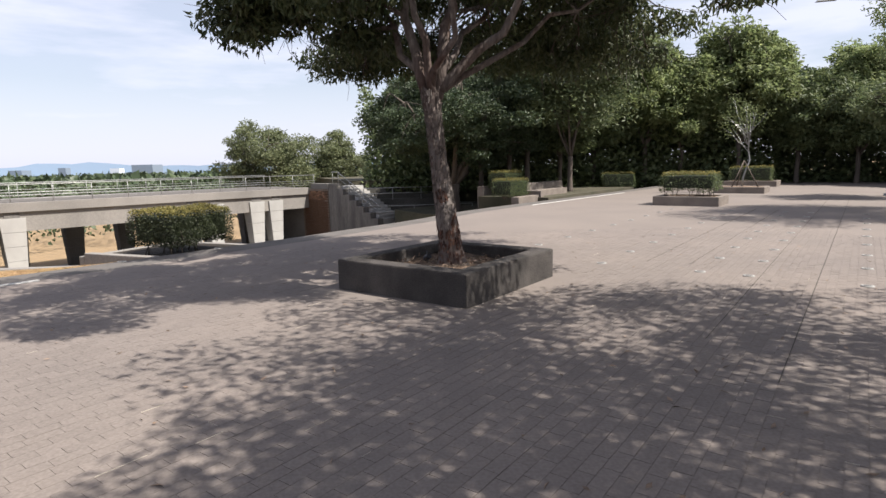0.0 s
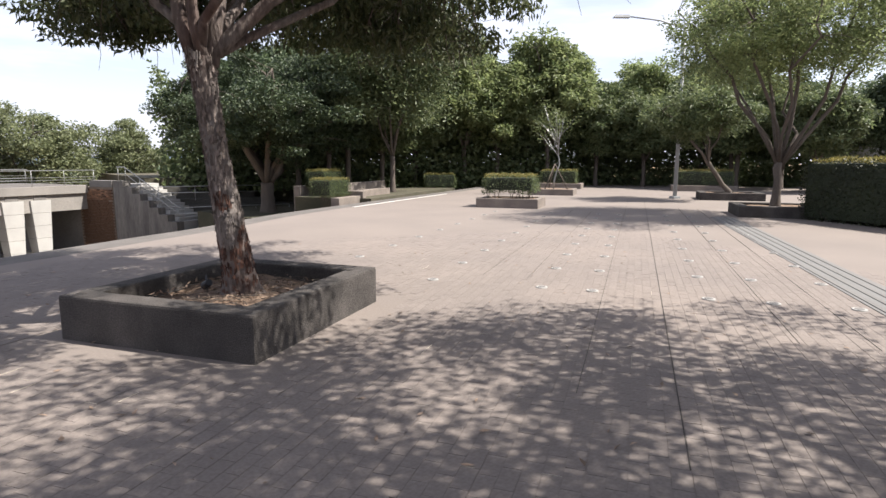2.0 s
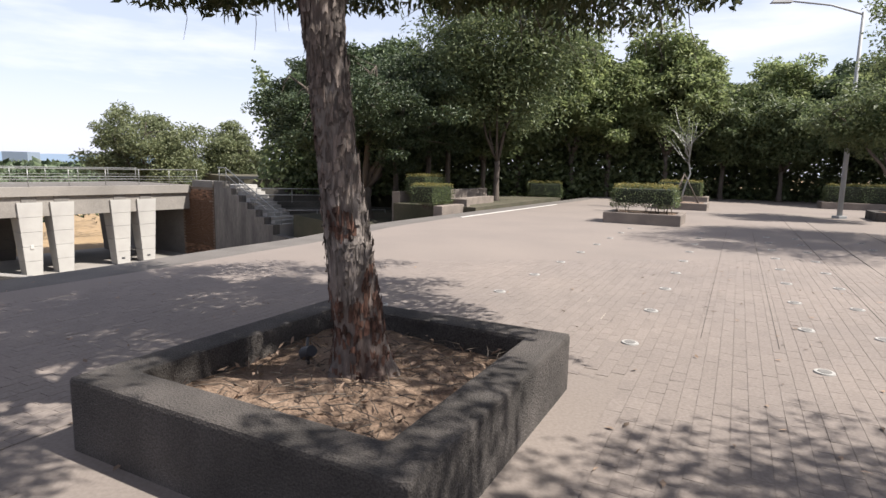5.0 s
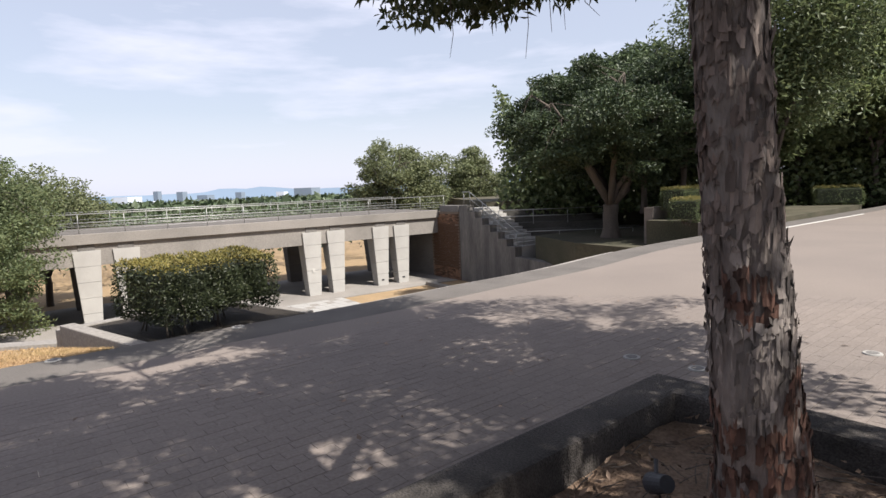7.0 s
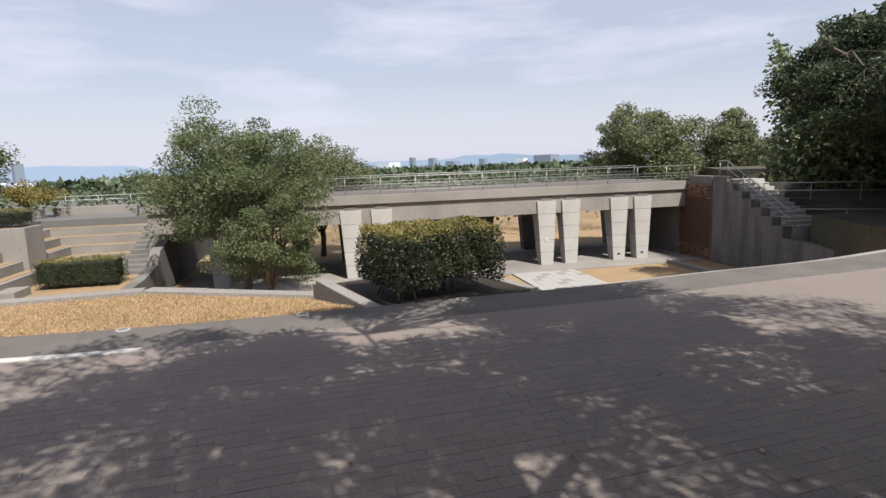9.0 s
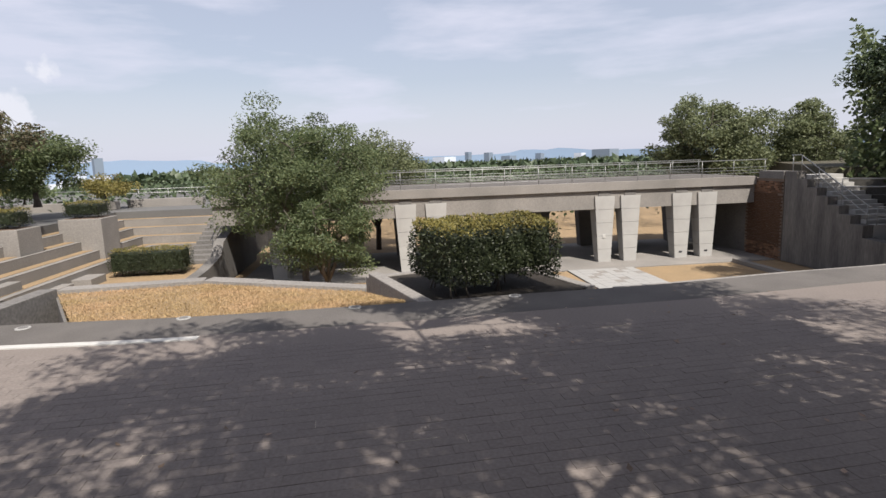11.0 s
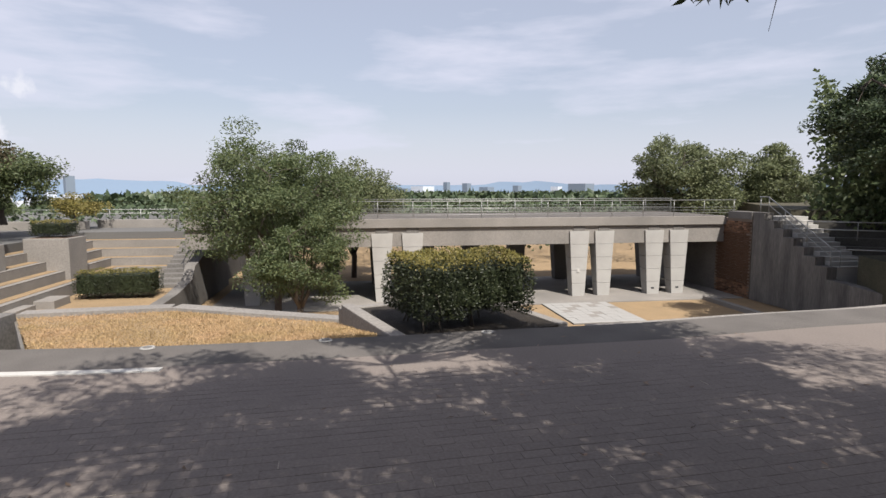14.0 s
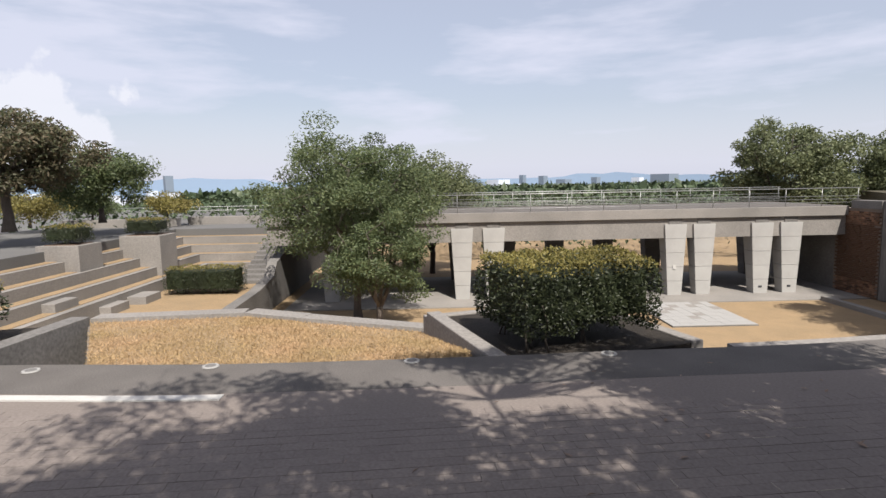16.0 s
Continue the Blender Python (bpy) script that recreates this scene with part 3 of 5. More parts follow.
def sunken_floor():
    local("sunken_paving", block(-17, 8.2, -1.6, 6.4, FLOOR - 0.2, FLOOR + 0.012, 0.0), M["concrete"], "pale concrete walk under the footbridge", "pavement")
    court = local("sunken_court", block(-2.05, 1.05, -5.6, -1.604, FLOOR - 0.2, FLOOR + 0.012, 0.0), M["concrete_dark"], "grey worn stone slabs in the sunken garden", "pavement")
    g2 = np.random.default_rng(23)
    slabs = []
    for k in range(2):
        bm = block(0.004, 0.382, 0.004, 0.49, 0.0, 0.02, 0.0)
        me = bpy.data.meshes.new("slab")
        bm.to_mesh(me)
        bm.free()
        me.materials.append((M["concrete"], M["court"])[k])
        slabs.append(me)
    for i in range(8):
        for j in range(8):
            ob = new("slab", slabs[int(g2.uniform() < 0.85)])
            ob.parent = court
            ob.location = (-2.05 + i * 0.386, -5.6 + j * 0.494, FLOOR + 0.012 + float(g2.uniform(-0.004, 0.003)))
    local("sunken_kerb", block(6.0, 6.3, -6.2, -1.61, FLOOR - 0.1, FLOOR + 0.16, 0.02), M["concrete"], "low concrete kerb along the sunken lawn", "kerb")
    local("sunken_walk", block(-2.3, 9.0, -9.6, -8.4, FLOOR - 0.2, FLOOR + 0.015, 0.0), M["concrete"], "pale concrete walk along the sunken lawn", "pavement")


sunken_floor()


TERRACE_M = BRIDGE_M @ pose(-1.0, 0, 0)


def terrace_left():
    """An angled flight of broad grass-topped seat steps."""
    for i in range(5):
        z = -1.8 + 0.4 * i
        s, y = -21.2 - 0.72 * i, 3.8 + 0.72 * i
        far = -40 if i < 4 else -110
        yf = 14 if i < 4 else 40
        bm = bmesh.new()
        prism(bm, [(far, -30), (s, -30), (s, y), (-17.05, y), (-17.05, yf), (far, yf)], FLOOR, z, 0.012 if i < 4 else 0.0)
        local("seat_step", bm, M["concrete"] if i < 4 else M["asphalt"], "broad grey concrete seat step", "steps", TERRACE_M)
        if i < 4:
            bm = bmesh.new()
            prism(bm, [(s - 0.7, -30), (s - 0.28, -30), (s - 0.28, y + 0.28), (-18.6, y + 0.28), (-18.6, y + 0.7), (s - 0.7, y + 0.7)], z - 0.02, z + 0.018)
            local("grass_strip", bm, M["dry"], "dry straw-coloured grass on the seat step", "grass", TERRACE_M)
    bm = block(-21.2, -17.05, -9, 3.8, FLOOR, -2.3, 0.0)
    local("terrace_floor", bm, M["dry"], "dry grass floor at the foot of the terrace", "grass", TERRACE_M)
    # stairs beside the cheek wall
    for i in range(13):
        local("stair_step", block(-18.5, -17.06, 0.2 + i * 0.5, 0.2 + i * 0.5 + 7.0 - i * 0.5, FLOOR, -2.3 + (i + 1) * 0.163, 0.01), M["concrete_dark"], "worn concrete stair step", "steps", TERRACE_M)
    prof = [(-7.5, FLOOR), (-7.5, -2.25), (-2.6, -2.1), (-0.6, -1.85), (0.0, -1.3), (1.4, -1.0), (1.9, -0.55), (3.6, -0.2), (4.2, 0.1), (6.3, 0.4), (6.3, FLOOR)]
    bm = bmesh.new()
    a = [bm.verts.new((-17.04, p, q)) for p, q in prof]
    b = [bm.verts.new((-16.6, p, q)) for p, q in prof]
    bm.faces.new(a)
    bm.faces.new(b[::-1])
    for i in range(len(prof)):
        j = (i + 1) % len(prof)
        bm.faces.new((a[i], b[i], b[j], a[j]))
    bmesh.ops.recalc_face_normals(bm, faces=bm.faces)
    local("wall_left", bm, M["concrete_dark"], "weathered concrete cheek wall of the terrace stairs", "wall", TERRACE_M)
    rail = thing("handrail", TERRACE_M, "dark steel handrail beside the terrace stairs", "handrail")
    tubes("rail", [([(-17.2, 6.4, 1.3), (-17.2, 6.0, 1.25), (-17.2, 0.4, -1.1), (-17.2, 0.1, -1.2)], [0.025] * 4, 6), ([(-17.2, 6.0, 0.85), (-17.2, 0.4, -1.5)], [0.016] * 2, 6)], M["dark"], rail)
    for y in (0.4, 2.3, 4.2, 6.1):
        z = -1.1 + (y - 0.4) * 0.42
        tubes("post", [([(-17.2, y, z - 0.95), (-17.2, y, z)], [0.02] * 2, 6)], M["dark"], rail)


terrace_left()


def stone_planter(x, y, wx, wy, h, turn, label, wall=0.28, mat="aggregate", soil=0.2, z=0.0, bevel=0.025, category="planter"):
    """An open box of cast walls round a bed of soil."""
    root = thing("planter", pose(x, y, z, 0, 0, turn), label, category)
    a, b = wx / 2, wy / 2
    bm = bmesh.new()
    outer, inner = [(-a, -b), (a, -b), (a, b), (-a, b)], [(-a + wall, -b + wall), (a - wall, -b + wall), (a - wall, b - wall), (-a + wall, b - wall)]
    vs = {}
    for key, pts, zz in (("ol", outer, -0.03), ("oh", outer, h), ("ih", inner, h), ("il", inner, 0.02)):
        vs[key] = [bm.verts.new((px, py, zz)) for px, py in pts]
    for i in range(4):
        j = (i + 1) % 4
        bm.faces.new((vs["ol"][i], vs["ol"][j], vs["oh"][j], vs["oh"][i]))
        bm.faces.new((vs["oh"][i], vs["oh"][j], vs["ih"][j], vs["ih"][i]))
        bm.faces.new((vs["ih"][i], vs["ih"][j], vs["il"][j], vs["il"][i]))
    bmesh.ops.bevel(bm, geom=[e for e in bm.edges if min(v.co.z for v in e.verts) > h - 0.01 or abs(e.verts[0].co.z - e.verts[1].co.z) > 0.1], offset=bevel, segments=2, affect="EDGES", profile=0.6)
    part("wall", bm, M[mat], root)
    g = np.random.default_rng(int(abs(x * 10)))
    n = 28
    verts, faces = [], []
    for j in range(n + 1):
        for i in range(n + 1):
            px, py = -a + wall - 0.02 + (wx - 2 * wall + 0.04) * i / n, -b + wall - 0.02 + (wy - 2 * wall + 0.04) * j / n
            zz = soil + 0.05 * noise.noise((px * 1.7 + x, py * 1.7, 0)) + 0.02 * noise.noise((px * 7 + x, py * 7, 3))
            verts.append((px, py, zz))
    for j in range(n):
        for i in range(n):
            faces.append((j * (n + 1) + i, j * (n + 1) + i + 1, (j + 1) * (n + 1) + i + 1, (j + 1) * (n + 1) + i))
    mesh_ob("soil", verts, faces, M["soil"], root, smooth=True)
    return root


TURN_A = math.degrees(math.atan2(-0.585, 0.811))
# the planter walked round, and the others of the plaza
PLANTER = (0.61, 8.20)
stone_planter(*PLANTER, 2.01, 2.15, 0.39, TURN_A, "dark washed-aggregate square planter with dry soil and twigs", soil=0.23, wall=0.24)
stone_planter(15.33, 15.59, 2.24, 2.06, 0.32, TURN_A, "dark stone square tree planter", soil=0.25)
stone_planter(19.89, 22.16, 2.46, 1.95, 0.31, TURN_A, "dark stone square tree planter", soil=0.25)
stone_planter(9.22, 21.02, 2.16, 1.73, 0.32, TURN_A, "stone planter box with a clipped hedge", mat="box", soil=0.27, wall=0.18)
stone_planter(14.42, 27.71, 2.12, 1.79, 0.29, TURN_A, "stone planter box with a young staked tree", mat="box", soil=0.27, wall=0.18)
stone_planter(18.21, 34.07, 2.77, 1.85, 0.31, TURN_A, "stone planter box with a clipped hedge", mat="box", soil=0.27, wall=0.18)
stone_planter(24.34, 28.8, 3.36, 1.92, 0.32, TURN_A, "stone planter box with a clipped hedge", mat="box", soil=0.27, wall=0.18)
HEDGES = "clipped hedges of the plaza"
hedge(-0.91, 0.91, -0.65, 0.65, 0.26, 1.12, pose(9.22, 21.02, 0, 0, 0, TURN_A), "sparse clipped hedge in a stone planter box", seed=11, density=420, legs=0.3, group=HEDGES, leaf="leaf_mid")
hedge(-1.08, 1.08, -0.62, 0.62, 0.23, 1.12, pose(18.21, 34.07, 0, 0, 0, TURN_A), "clipped hedge in a stone planter box", seed=12, density=300, legs=0.1, group=HEDGES, leaf="leaf_mid")
hedge(-1.52, 1.52, -0.72, 0.72, 0.24, 1.16, pose(24.34, 28.8, 0, 0, 0, TURN_A), "dull clipped hedge in a stone planter box", seed=13, density=300, legs=0.05, group=HEDGES, leaf="leaf_mid")
hedge(-0.98, 0.98, -0.68, 0.68, 0, 0.87, pose(11.27, 36.84, 0, 0, 0, -10), "clipped hedge at the plaza's far edge", seed=14, density=300, legs=0.02, group=HEDGES, leaf="leaf_mid")
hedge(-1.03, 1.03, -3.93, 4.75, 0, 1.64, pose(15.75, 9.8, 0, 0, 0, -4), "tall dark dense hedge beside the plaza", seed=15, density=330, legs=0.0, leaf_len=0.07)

# hedge and retaining box in front of the sunken garden
E_DIR = Vector((0.378, 0.926, 0)).normalized()
HB = Matrix(((E_DIR.x, -E_DIR.y, 0, -4.68), (E_DIR.y, E_DIR.x, 0, 11.28), (0, 0, 1, 0), (0, 0, 0, 1)))


def hedge_box():
    root = new("planter_box")
    root.matrix_world = HB
    tagged(root, "concrete box below the plaza's rim holding a hedge", "planter")
    part("wall", block(-0.16, 0.02, 0.02, 2.2, FLOOR, -0.05, 0.015), M["concrete"], root)
    part("wall", block(-0.16, 2.3, 2.204, 2.36, FLOOR, -0.12, 0.015), M["concrete"], root)
    part("wall", block(2.14, 2.3, 0.02, 2.2, FLOOR, -0.12, 0.015), M["concrete"], root)
    # near-black soil, coloured as if in the hedge's shade
    part("soil", block(0.024, 2.136, 0.02, 2.2, FLOOR, -0.14, 0.0), M["shaded_soil"], root)


hedge_box()
a, b = smooth_edge(-0.45), smooth_edge(-0.004)
i0, i1 = (min(range(len(a)), key=lambda k: abs(a[k][1] - y)) for y in (13.3, 20.5))
structure(part("ledge", prism(bmesh.new(), a[i0:i1] + b[i0:i1][::-1], FLOOR + SUNK, -0.1), M["concrete"]), "pale concrete ledge below the plaza's rim", "kerb")
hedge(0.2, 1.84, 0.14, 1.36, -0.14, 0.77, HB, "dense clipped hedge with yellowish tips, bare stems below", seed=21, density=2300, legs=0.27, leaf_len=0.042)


def grass_bank():
    """A strip of dry grass between the rim and a low bent wall."""
    edge = [(-7.32, 8.25), (-6.39, 9.23), (-5.64, 10.12), (-4.96, 11.02)]
    wall = [(-10.13, 8.72), (-8.93, 10.40), (-8.17, 10.88), (-6.69, 12.65)]
    zt = [-0.15, -0.15, -0.18, -0.43]
    n, m = 30, 10
    verts, faces = [], []

    def along(pts, f):
        k = min(int(f * 3), 2)
        t = f * 3 - k
        return [pts[k][i] * (1 - t) + pts[k + 1][i] * t for i in range(2)]

    for i in range(n + 1):
        f = i / n
        a, b = along(edge, f), along(wall, f)
        k = min(int(f * 3), 2)
        zz = zt[k] * (1 - (f * 3 - k)) + zt[k + 1] * (f * 3 - k) - 0.06
        for j in range(m + 1):
            t = j / m
            verts.append((a[0] * (1 - t) + b[0] * t, a[1] * (1 - t) + b[1] * t, -0.05 * (1 - t) + zz * t + 0.02 * noise.noise((a[0] * 3 + t * 4, a[1] * 3, 0))))
    for i in range(n):
        for j in range(m):
            q = i * (m + 1) + j
            faces.append((q, q + m + 1, q + m + 2, q + 1))
    structure(mesh_ob("grass_bank", verts, faces, M["dry"], smooth=True), "strip of dry straw-coloured grass beside the plaza", "grass")
    # low wall
    bm = bmesh.new()
    for k in range(3):
        a, b = Vector((*wall[k], 0)), Vector((*wall[k + 1], 0))
        d = (b - a).normalized()
        o = Vector((-d.y, d.x, 0)) * 0.3
        e0 = [bm.verts.new((p.x, p.y, z)) for p, z in ((a, FLOOR), (b, FLOOR), (b + o, FLOOR), (a + o, FLOOR))]
        e1 = [bm.verts.new((p.x, p.y, z)) for p, z in ((a, zt[k]), (b, zt[k + 1]), (b + o, zt[k + 1]), (a + o, zt[k]))]
        bm.faces.new(e1)
        for i in range(4):
            j = (i + 1) % 4
            bm.faces.new((e0[i], e0[j], e1[j], e1[i]))
    bmesh.ops.recalc_face_normals(bm, faces=bm.faces)
    structure(part("low_wall", bm, M["concrete"]), "low bent concrete wall behind the grass strip", "wall")
    # blades
    g = np.random.default_rng(5)
    pts = []
    for _ in range(42000):
        f, t = g.uniform(), g.uniform()
        a, b = along(edge, f), along(wall, f)
        k = min(int(f * 3), 2)
        zz = zt[k] * (1 - (f * 3 - k)) + zt[k + 1] * (f * 3 - k) - 0.06
        pts.append((a[0] * (1 - t) + b[0] * t, a[1] * (1 - t) + b[1] * t, -0.05 * (1 - t) + zz * t))
    tagged(leaves("dry_grass", pts, 0.042, 0.006, M["blade"], None, -0.35, g=g), "dry straw-coloured grass blades", "grass", "", "stuff")
    bm = prism(bmesh.new(), [(-7.32, 8.25), (-4.94, 11.05), (-6.69, 12.65), (-8.17, 10.88), (-8.93, 10.40), (-10.13, 8.72)], FLOOR + SUNK, -0.55)
    structure(part("bank_fill", bm, M["dry"]), "dry earth below the grass strip", "ground")
    # end of the strip, and the planter past the gap beside it
    bm = prism(bmesh.new(), [(-7.33, 8.22), (-10.13, 8.69), (-10.13, 8.73), (-7.32, 8.25)], FLOOR + SUNK, -0.25)
    structure(part("bank_end", bm, M["concrete_dark"]), "concrete end of the grass strip", "wall")
    bm = prism(bmesh.new(), [(-7.34, 8.21), (-10.13, 8.67), (-8.34, 7.04), (-7.99, 6.94), (-8.24, 7.02), (-7.74, 7.62)], FLOOR + SUNK, -1.0)
    structure(part("gap_floor", bm, M["soil"]), "bare soil in the gap below the plaza's rim", "ground")
    root = thing("planter_box", pose(0, 0, 0), "weathered concrete planter box beside the grass strip", "planter")
    part("wall", prism(bmesh.new(), [(-10.13, 8.72), (-10.31, 8.53), (-8.51, 6.85), (-8.34, 7.04)], FLOOR + SUNK, -0.12, 0.01), M["concrete_dark"], root)
    # same near-black soil, shade of the hedge included in its colour
    part("soil", prism(bmesh.new(), [(-10.31, 8.53), (-11.47, 6.41), (-8.80, 3.91), (-8.52, 6.85)], FLOOR + SUNK, -0.24), M["shaded_soil"], root)


grass_bank()
hedge(-0.8, 0.8, -0.55, 0.55, -0.12, 0.66, pose(-9.78, 6.89, -0.12, 0, 0, 137), "sparse clipped hedge on bare stems in a concrete planter", seed=22, density=800, legs=0.42)

# planters and hedges of the far terrace
for s0, s1, y0, y1, seed in ((-25.4, -23.8, -4.1, -2.6, 31), (-24.5, -22.7, -0.1, 1.5, 32)):
    root = thing("planter_box", BRIDGE_M, "grey concrete planter block on the seat steps", "planter")
    part("wall", block(s0, s1, y0, y1, -1.9, 0.0, 0.02), M["concrete"], root)
    part("soil", block(s0 + 0.2, s1 - 0.2, y0 + 0.2, y1 - 0.2, -0.03, 0.02, 0.0), M["soil"], root)
    hedge(s0 + 0.15, s1 - 0.15, y0 + 0.15, y1 - 0.15, 0.0, 0.72, BRIDGE_M, "low clipped hedge on a concrete planter block", seed=seed, density=420, legs=0.2)
hedge(-21.6, -18.6, -2.4, -1.2, -2.3, -1.2, BRIDGE_M, "low clipped hedge at the foot of the terrace", seed=33, density=500, legs=0.15)
for s, y in ((-22.7, -5.2), (-23.4, -7.0), (-22.4, -3.4)):
    ob = part("seat_block", block(s, s + 0.9, y - 0.6, y + 0.6, -2.3, -1.5 if s < -23 else -2.0, 0.02), M["concrete"])
    ob.matrix_world = BRIDGE_M
    tagged(ob, "plain concrete seat block on the terrace", "bench")

# ---- trees ----
TREE = (0.61, 8.25)


def main_tree():
    """The rough-barked tree of the planter: a bare trunk that forks at two and a half metres."""
    g = np.random.default_rng(41)
    root = thing("tree", pose(TREE[0], TREE[1], 0), "large tree with flaking grey-brown bark and drooping dark leaves", "tree")
    zs = [0.1, 0.22, 0.32, 0.5, 0.8, 1.2, 1.7, 2.1, 2.45]
    rs = [0.30, 0.225, 0.18, 0.150, 0.136, 0.120, 0.102, 0.100, 0.125]
    cx = [0.05, 0.04, 0.035, 0.022, -0.018, -0.062, -0.12, -0.16, -0.19]
    verts, faces, sides = [], [], 28
    ring = []
    for i in range(60):
        z = 0.1 + (2.45 - 0.1) * i / 59
        r = float(np.interp(z, zs, rs))
        x = float(np.interp(z, zs, cx))
        for k in range(sides):
            w = 2 * math.pi * k / sides
            root_flare = max(0.0, 0.5 - z) * 0.25 * math.cos(w * 5 + 0.6)
            d = r + root_flare * r + 0.013 * noise.noise((math.cos(w) * 2.5, math.sin(w) * 2.5, z * 3)) + 0.008 * noise.noise((math.cos(w) * 8, math.sin(w) * 8, z * 7))
            verts.append((x + d * math.cos(w), 1.25 * x + d * math.sin(w), z))
    for i in range(59):
        for k in range(sides):
            k2 = (k + 1) % sides
            faces.append((i * sides + k, i * sides + k2, (i + 1) * sides + k2, (i + 1) * sides + k))
    trunk = mesh_ob("trunk", verts, faces, M["bark"], root, smooth=True)
    # loose bark plates
    fv, ff = [], []
    for _ in range(1500):
        z, w = g.uniform(0.25, 2.5), g.uniform(0, 2 * math.pi)
        r = float(np.interp(z, zs, rs)) + 0.004
        x = float(np.interp(z, zs, cx))
        h, wd, lift = g.uniform(0.02, 0.085), g.uniform(0.006, 0.02), abs(g.normal(0.001, 0.006))
        up = 1 if g.uniform() < 0.5 else -1
        b = len(fv)
        for row, zz in enumerate((-h / 2, 0.0, h / 2)):
            lf = lift * (1 if (row - 1) * up > 0 else 0.25)
            for col in (-1, 0, 1):
                ww = w + col * wd / r * (0.7 + 0.3 * g.uniform())
                rr = r + 0.002 + lf - (0.003 if col else 0)
                fv.append((x + rr * math.cos(ww), 1.25 * x + rr * math.sin(ww), z + zz + g.normal(0, 0.012)))
        for row in range(2):
            for col in range(2):
                q = b + row * 3 + col
                ff.append((q, q + 1, q + 4, q + 3))
    plates = mesh_ob("flaking_bark", fv, ff, M["flake"], root)
    plates.data.materials.append(M["old_flake"])
    # the older red-brown bark stays on lower on the trunk
    for f in plates.data.polygons:
        c = f.center
        f.material_index = int(c.z + 0.7 * noise.noise((c.x * 4, c.y * 4, c.z * 2.5)) < 1.0)
    tagged(plates, "curling plates of flaking grey and red-brown bark", kind="stuff")
    # limbs
    top = Vector((-0.19, -0.24, 2.4))
    limbs = [((-0.75, 0.3, 4.6), 0.085), ((0.35, 0.4, 4.9), 0.09), ((1.9, -0.5, 4.2), 0.075), ((-0.5, -0.7, 4.7), 0.06), ((1.0, 1.6, 4.4), 0.06), ((-1.6, 0.9, 4.3), 0.06), ((2.6, 0.9, 4.0), 0.05), ((0.5, -1.6, 4.6), 0.05)]
    paths, nodes = [], []
    for tip, r0 in limbs:
        pts = bent(top + Vector(g.normal(0, 0.03, 3)), tip, g, 0.03, 0.09, 7)
        paths.append((pts, [r0 * (1 - 0.75 * k / 7) for k in range(8)], 8))
        nodes += [(p, r0 * (1 - 0.75 * k / 7)) for k, p in enumerate(pts) if k >= 2]
    cent = []
    ends = []
    # a drooping skirt of foliage, low behind the trunk, and loose clumps above it
    for i in range(706):
        w = g.uniform(0, 2 * math.pi)
        f = math.sqrt(g.uniform(0.02, 1)) * (0.9 + 0.2 * math.sin(w * 3 + 1))
        px, py = 0.35 + 3.4 * f * math.cos(w), 0.1 + 4.2 * f * math.sin(w)
        low = 3.75 - (0.45 if px > 0.4 else 0.0) * min(1.0, max(0.0, py / 1.6)) + 0.2 * max(0.0, -py) + (0.5 if px < 0.2 and py > 0.6 else 0.0)
        z = low + 0.1 * abs(g.normal()) + (1 - f * f) * g.uniform(0.3, 3.2)
        if i < 40:
            px, py, z = g.uniform(0.5, 3.2), g.uniform(1.0, 3.2), g.uniform(3.15, 3.8)
        elif i < 64:
            px, py, z = g.uniform(-2.4, -0.9), g.uniform(2.2, 3.9), g.uniform(3.25, 3.7)
        elif i < 100:
            px, py, z = g.uniform(-2.8, -0.7), g.uniform(-0.7, 0.7), g.uniform(3.2, 3.85)
        elif i < 116:
            px, py, z = g.uniform(-1.0, 0.5), g.uniform(2.0, 3.6), g.uniform(3.2, 3.7)
        elif i < 165:
            px, py, z = g.uniform(0.6, 2.8), g.uniform(-0.6, 1.4), g.uniform(3.8, 4.8)
        elif i < 225:
            px, py, z = g.uniform(-0.7, 1.7), g.uniform(0.5, 2.7), g.uniform(4.2, 5.2)
        elif i < 245:
            px, py, z = g.uniform(-1.0, 0.8), g.uniform(2.8, 4.5), g.uniform(4.3, 5.2)
        elif 520 <= i < 610:
            px, py, z = g.uniform(1.0, 4.3), g.uniform(-0.1, 4.2), g.uniform(4.9, 5.7)
        elif i >= 680:
            px, py, z = g.uniform(0.3, 2.3), g.uniform(-0.6, 1.8), g.uniform(5.0, 5.8)
        elif i >= 610:
            px, py, z = g.uniform(-2.7, 1.4), g.uniform(-2.3, 0.0), g.uniform(4.9, 5.6)
        if i >= 520 and noise.noise((px * 2.2, py * 2.2, 7.0)) < -0.02:
            continue
        if i >= 116 and noise.noise((px * 0.8, py * 0.8, z * 0.6)) < (0.0 if 245 <= i < 520 else -0.14):
            continue
        if abs(px + 0.1) < 0.6 and abs(py) < 0.9 and z < 3.9:
            continue
        cc = Vector((px, py, z))
        near, r0 = min(nodes, key=lambda q: (q[0] - cc).length)
        pts = bent(near, cc, g, 0.05, 0.12, 4)
        ends.append((pts, [max(r0 * 0.45, 0.014), max(r0 * 0.3, 0.011), 0.009, 0.007, 0.004], 5))
        for _ in range(3):
            e2 = cc + Vector(g.normal(0, 0.3, 3))
            ends.append(([pts[3], cc.lerp(e2, 0.6), e2], [0.006, 0.004, 0.002], 4))
        k = 200 if i < 116 else 250 if i < 520 else 170
        q = g.normal(size=(k, 3))
